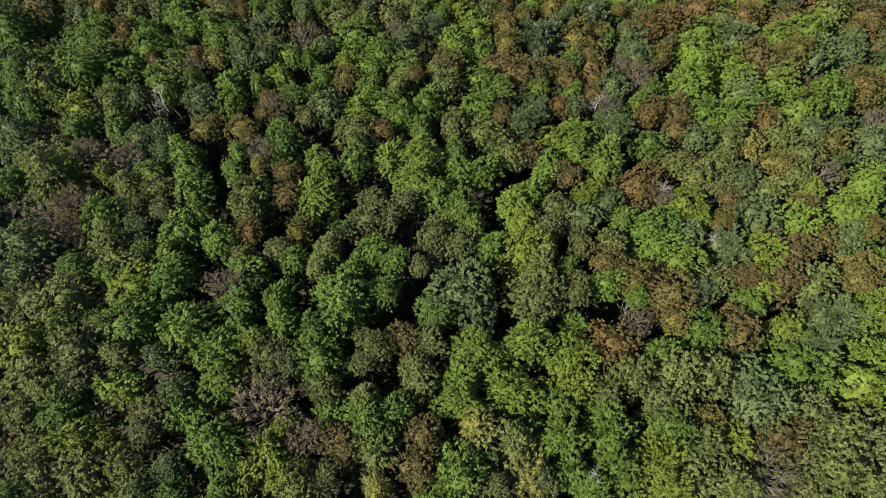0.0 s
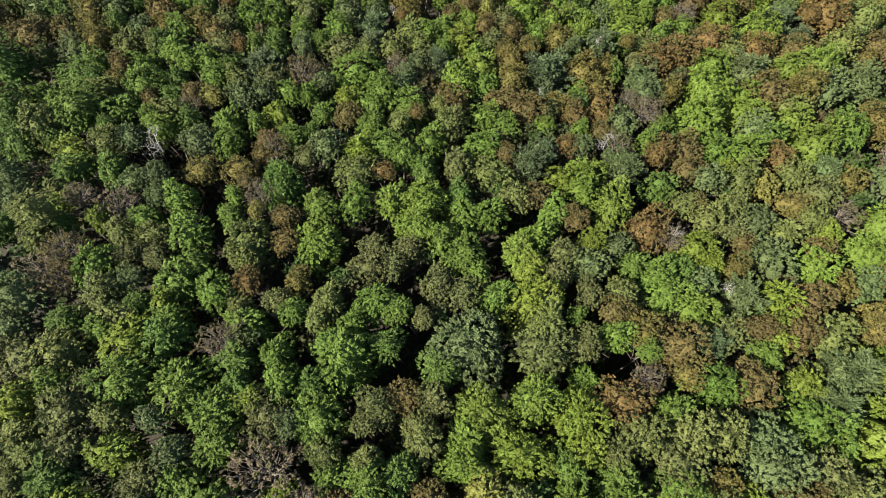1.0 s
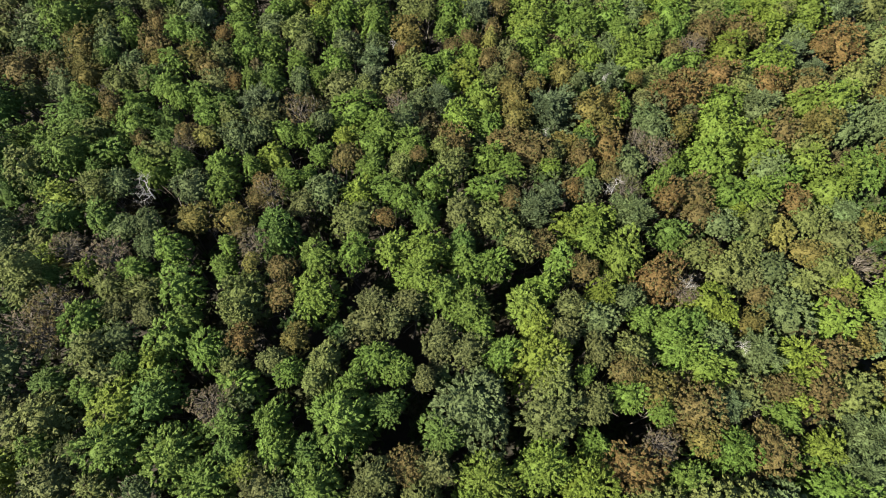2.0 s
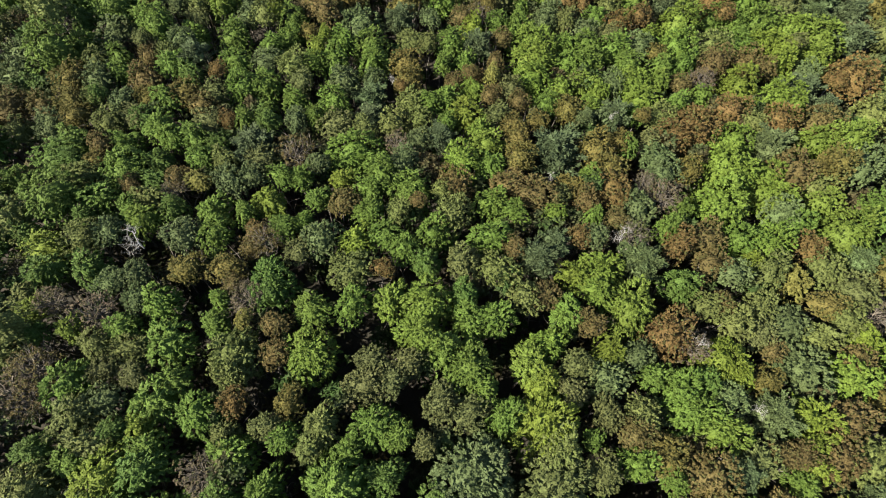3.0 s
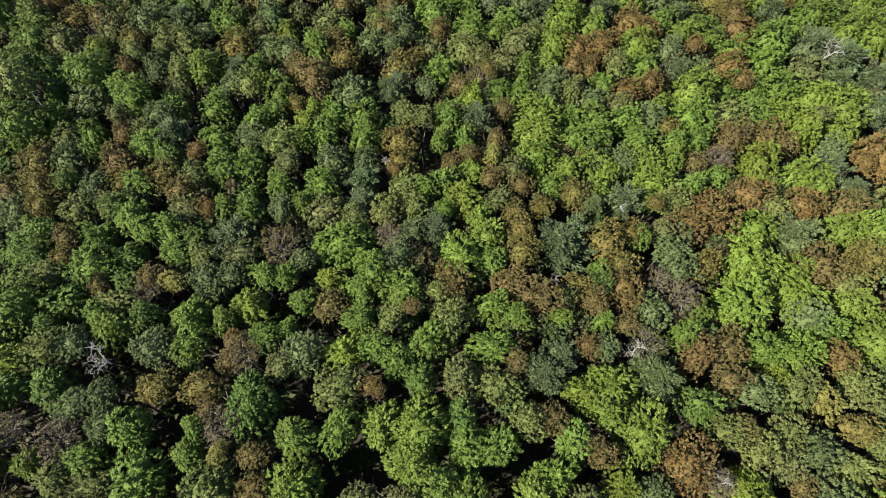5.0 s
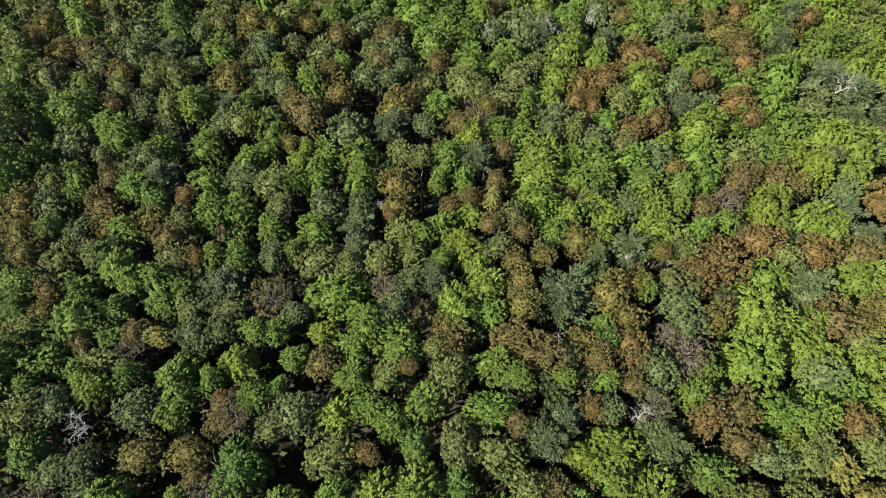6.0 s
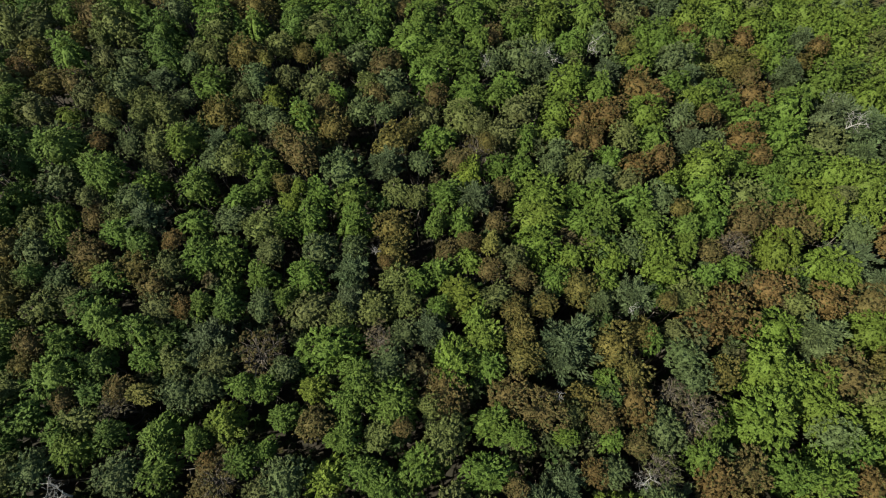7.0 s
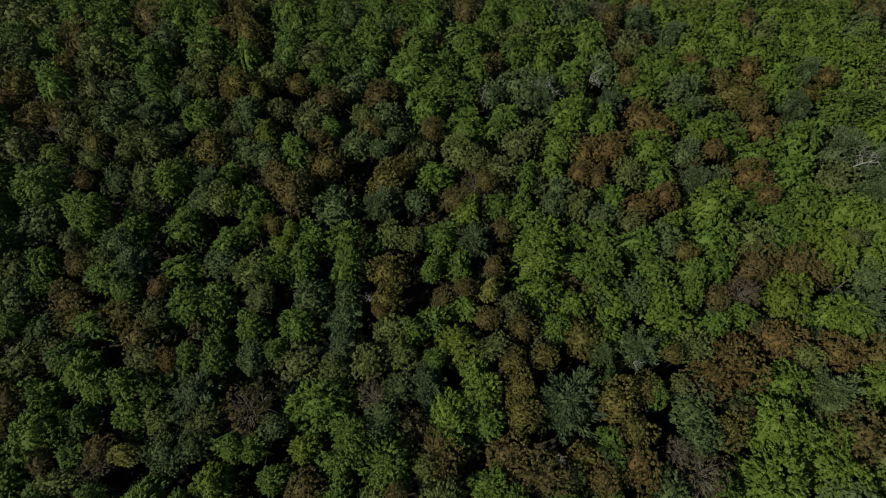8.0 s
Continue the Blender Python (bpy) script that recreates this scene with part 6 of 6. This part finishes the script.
bushes((-48.7, 91.1, 8.3, 2.2), (73.1, 92.1, 15.4, 2.3), (-3.1, 92.7, 13.3, 2.5), (79.1, 93.3, 15.7, 3.0), (22.9, 93.8, 15.7, 2.2))
bushes((-12.6, 94.2, 15.3, 2.3), (-30.9, 94.3, 16.2, 2.3), (-56.1, 94.3, 17.4, 2.3), (87.3, 94.6, 14.6, 3.0), (16.3, 94.8, 15.8, 2.4))
bushes((-61.9, 95.0, 17.8, 2.3), (-91.3, 95.2, 14.4, 3.0), (12.2, 95.2, 14.2, 2.8), (-20.4, 96.0, 14.6, 2.6), (-75.7, 96.3, 15.9, 3.0))
bushes((5.2, 96.4, 14.3, 2.5), (-84.3, 96.7, 14.3, 2.5), (-28.6, 96.7, 15.7, 3.0), (-1.6, 96.8, 13.1, 3.0), (-59.2, 97.4, 15.9, 3.0))
bushes((23.0, 97.6, 14.4, 2.9), (-25.1, 97.7, 15.1, 2.4), (-42.3, 97.7, 16.4, 2.2), (67.9, 97.7, 15.4, 2.4), (18.1, 98.0, 15.6, 2.2))
bushes((87.0, 98.0, 15.7, 2.1), (8.0, 98.3, 13.1, 3.0), (30.8, 98.7, 15.5, 3.0), (76.6, 98.7, 14.7, 3.0), (-80.2, 99.0, 15.8, 3.0))
bushes((60.4, 99.1, 12.5, 2.8), (44.8, 99.6, 15.2, 2.6), (11.9, 99.7, 15.5, 2.1), (-4.8, 99.8, 13.7, 2.9), (-92.4, 100.0, 15.7, 2.7))
bushes((48.2, 100.6, 14.3, 2.5), (-32.9, 100.8, 14.5, 3.0), (72.7, 100.8, 14.6, 2.4), (-42.9, 100.9, 14.3, 2.6), (-84.2, 101.3, 14.0, 2.4))
bushes((-50.7, 101.9, 15.9, 2.4), (86.0, 102.2, 15.6, 3.0), (-29.8, 102.6, 14.4, 2.3), (-78.2, 102.9, 15.3, 2.8), (-88.8, 103.0, 15.8, 2.8))
bushes((79.7, 103.1, 14.8, 3.0), (38.6, 103.3, 14.0, 2.3), (-18.3, 104.2, 14.8, 2.2), (-7.0, 104.2, 12.4, 2.6), (64.7, 104.3, 12.7, 1.9))
bushes((-37.7, 104.7, 15.1, 3.0), (-34.3, 104.8, 14.6, 2.2), (35.7, 104.9, 15.9, 2.1), (-21.7, 105.2, 13.6, 3.0), (43.3, 105.3, 12.9, 3.0))
bushes((30.7, 106.1, 13.5, 2.3), (37.2, 106.7, 14.7, 2.1), (-9.3, 107.2, 13.7, 3.0), (70.6, 107.3, 14.3, 2.6), (-89.2, 107.4, 13.6, 3.0))
bushes((41.2, 107.6, 14.7, 2.3), (57.6, 107.8, 12.6, 2.3), (-77.6, 107.9, 14.6, 3.0), (62.1, 107.9, 12.6, 2.6), (-62.9, 108.8, 15.5, 3.0))
bushes((15.8, 109.0, 13.3, 2.8), (-20.2, 109.1, 13.3, 2.4), (11.3, 109.3, 13.4, 3.0), (-93.2, 109.8, 15.3, 2.6), (76.3, 109.9, 14.7, 2.3))
bushes((-38.2, 110.3, 14.0, 2.6), (82.8, 110.7, 15.8, 2.4), (-32.1, 110.8, 15.3, 2.5), (-53.9, 111.2, 15.6, 2.4), (-41.4, 111.6, 15.1, 2.0))
bushes((-45.4, 111.9, 14.3, 2.2), (-80.3, 112.3, 14.6, 3.0), (12.3, 112.8, 13.6, 1.9), (-77.3, 112.9, 16.1, 2.1), (44.3, 113.0, 15.0, 2.2))
bushes((53.0, 113.1, 13.5, 2.1), (78.9, 113.3, 14.4, 2.4), (36.2, 113.6, 14.9, 2.7), (27.0, 113.6, 13.4, 2.8), (21.4, 113.7, 15.3, 2.1))
bushes((9.3, 113.7, 14.0, 2.3), (-64.3, 114.4, 14.0, 2.6), (31.3, 114.6, 14.7, 3.0), (5.7, 114.9, 13.6, 2.1), (41.3, 115.2, 13.2, 3.0))
bushes((13.0, 115.3, 13.2, 1.9), (-45.4, 116.2, 13.5, 2.6), (-17.8, 116.3, 6.5, 3.0), (81.2, 116.4, 15.5, 3.0), (0.0, 116.7, 13.4, 2.4))
bushes((14.7, 116.8, 13.9, 1.9), (26.6, 116.9, 15.5, 2.2), (55.9, 117.1, 11.9, 2.5), (-83.9, 117.1, 14.8, 2.5), (70.6, 117.7, 14.4, 2.8))
bushes((-13.9, 117.7, 15.0, 2.6), (-26.6, 118.0, 14.2, 2.3), (45.7, 118.0, 13.2, 3.0), (60.0, 118.0, 11.9, 3.0), (64.3, 118.0, 13.9, 2.4))
bushes((-41.1, 118.1, 13.9, 3.0), (-36.0, 118.1, 14.4, 2.5), (20.3, 118.3, 13.7, 2.3), (-48.6, 118.7, 14.2, 2.7), (41.1, 118.7, 14.3, 2.5))
bushes((-20.3, 118.9, 5.7, 2.2), (77.3, 119.0, 15.1, 2.8), (84.1, 119.1, 14.2, 2.5), (-1.1, 119.7, 14.6, 2.3), (49.0, 119.8, 13.1, 2.3))
bushes((17.0, 119.9, 13.4, 3.0), (-33.7, 120.7, 13.5, 2.1), (-83.0, 120.9, 13.4, 3.0), (26.9, 121.0, 15.0, 2.4), (66.2, 121.0, 14.6, 3.0))
bushes((-94.8, 121.7, 14.4, 2.9), (-41.4, 122.1, 14.7, 2.4), (39.1, 122.2, 14.5, 2.6), (6.2, 122.3, 13.9, 2.5), (70.3, 122.4, 14.7, 2.3))
bushes((-35.2, 124.1, 14.1, 2.4), (82.9, 124.6, 14.7, 2.8), (-74.2, 124.7, 15.6, 2.5), (-82.8, 124.8, 13.7, 2.4), (-90.2, 124.8, 15.5, 2.2))
bushes((-13.0, 124.8, 15.0, 2.3), (52.7, 125.1, 13.2, 2.6), (76.0, 125.7, 15.1, 2.8), (-57.4, 126.0, 13.9, 2.5), (-49.0, 126.8, 14.2, 2.5))
bushes((-61.0, 126.9, 14.8, 2.5), (-87.1, 127.0, 14.7, 3.0), (24.2, 127.2, 13.6, 2.4), (4.3, 128.1, 13.0, 2.8), (-34.7, 128.7, 13.2, 2.3))
bushes((34.9, 128.7, 13.3, 2.7), (-91.3, 129.3, 15.3, 2.6), (55.9, 130.1, 14.9, 2.2), (-5.7, 130.3, 15.1, 2.7), (84.2, 130.8, 14.8, 2.2))
bushes((-10.6, 130.8, 14.7, 2.6), (-37.9, 131.3, 13.2, 3.0), (-19.1, 131.3, 15.3, 2.1), (-77.4, 131.6, 14.6, 2.7), (32.1, 131.9, 13.2, 2.7))
bushes((78.2, 132.6, 14.6, 2.7), (17.3, 132.7, 14.5, 2.5), (7.2, 132.8, 15.2, 2.2), (-3.3, 133.3, 13.5, 2.3), (88.7, 133.6, 13.0, 3.0))
bushes((26.8, 133.8, 13.6, 2.7), (-68.1, 134.2, 15.1, 3.0), (74.7, 134.7, 13.5, 2.4), (39.0, 134.7, 15.3, 2.1), (-62.1, 134.9, 14.4, 3.0))
bushes((-82.1, 135.2, 14.4, 3.0), (23.3, 135.2, 13.5, 2.9), (-38.6, 135.3, 14.8, 2.3), (-47.0, 135.9, 14.8, 2.8), (66.3, 135.9, 15.1, 2.5))
bushes((-51.3, 136.0, 14.4, 2.7), (-21.8, 136.8, 13.3, 2.5), (53.8, 136.9, 13.7, 2.7), (77.9, 137.4, 14.9, 3.0), (-89.7, 137.8, 14.8, 3.0))
bushes((-85.8, 137.8, 13.6, 2.4), (-8.8, 137.8, 14.5, 2.1), (-65.3, 138.0, 14.6, 2.5), (-37.2, 138.1, 14.4, 3.0), (-5.2, 138.2, 15.0, 2.9))
bushes((-68.9, 138.7, 13.7, 3.0), (80.9, 138.9, 14.4, 2.2), (-26.0, 139.1, 14.7, 3.0), (88.0, 139.2, 13.2, 3.0), (21.1, 139.6, 13.2, 2.4))
bushes((-30.3, 139.7, 14.5, 3.0), (-34.2, 139.8, 14.0, 2.1), (31.9, 140.1, 14.1, 2.1), (84.2, 140.1, 15.5, 2.5), (-78.7, 140.1, 13.7, 2.6))
bushes((74.0, 140.2, 13.5, 2.4), (-50.2, 140.4, 14.1, 3.0), (-1.0, 140.9, 14.7, 3.0), (52.6, 140.9, 14.4, 2.7), (78.8, 141.1, 13.4, 2.1))
bushes((8.1, 141.2, 14.5, 3.0), (-14.4, 141.3, 13.3, 3.0), (-67.0, 141.8, 14.6, 2.6), (-58.3, 141.9, 15.0, 2.4), (-75.2, 142.1, 13.4, 2.5))
bushes((28.1, 142.2, 13.8, 3.0), (43.8, 142.3, 13.2, 2.9), (3.6, 142.3, 13.4, 3.0), (17.9, 142.3, 15.1, 2.8), (86.1, 142.7, 13.5, 2.2))
bushes((38.9, 142.8, 13.5, 3.0), (-39.1, 142.9, 14.9, 2.6), (61.1, 143.0, 13.8, 2.1), (72.0, 143.0, 14.0, 2.7), (-47.1, 143.0, 12.8, 2.6))
bushes((-3.1, 143.7, 13.9, 2.4), (-50.7, 143.8, 13.4, 2.4), (-59.9, 143.9, 13.1, 2.0), (65.2, 143.9, 14.6, 3.0), (-93.0, 144.1, 14.8, 3.0))
bushes((55.3, 144.4, 14.2, 2.7), (-44.1, 144.9, 13.1, 2.3), (7.0, 145.8, 14.6, 3.0), (77.1, 145.8, 14.5, 2.4), (58.7, 145.9, 14.2, 3.0))
bushes((-12.2, 146.3, 13.0, 2.9), (38.1, 147.0, 14.4, 2.8), (-22.1, 147.3, 13.5, 3.0), (-35.7, 147.7, 14.0, 3.0), (-4.3, 147.9, 13.1, 2.7))
bushes((17.9, 148.1, 14.7, 2.3), (28.2, 148.3, 13.2, 3.0), (60.3, 148.6, 13.8, 2.1), (73.8, 148.7, 15.0, 2.9), (31.9, 148.9, 14.0, 2.6))
bushes((83.9, 148.9, 13.8, 2.5), (-31.3, 149.1, 13.0, 3.0), (48.0, 149.2, 13.6, 2.8), (-12.7, 149.7, 13.8, 2.6), (14.2, 150.1, 14.6, 3.0))
bushes((-20.3, 150.1, 13.0, 2.1), (89.9, 150.7, 13.7, 2.5), (41.3, 150.8, 15.2, 2.3), (-1.8, 150.9, 14.7, 2.7), (45.0, 151.8, 13.6, 2.7))
bushes((3.9, 152.0, 13.9, 2.6), (67.1, 152.0, 15.0, 2.9), (62.0, 152.2, 13.1, 2.8), (86.1, 152.4, 12.9, 3.0), (30.0, 153.3, 13.8, 3.0))
bushes((39.2, 153.8, 13.0, 2.1), (75.0, 154.4, 13.6, 2.3), (91.1, 155.3, 14.8, 3.0), (82.3, 155.3, 15.0, 3.0), (54.0, 156.3, 14.6, 3.0))
bushes((71.7, 157.4, 13.6, 2.3), (90.1, 159.4, 13.3, 2.6))

undergrowth()
woods_around()
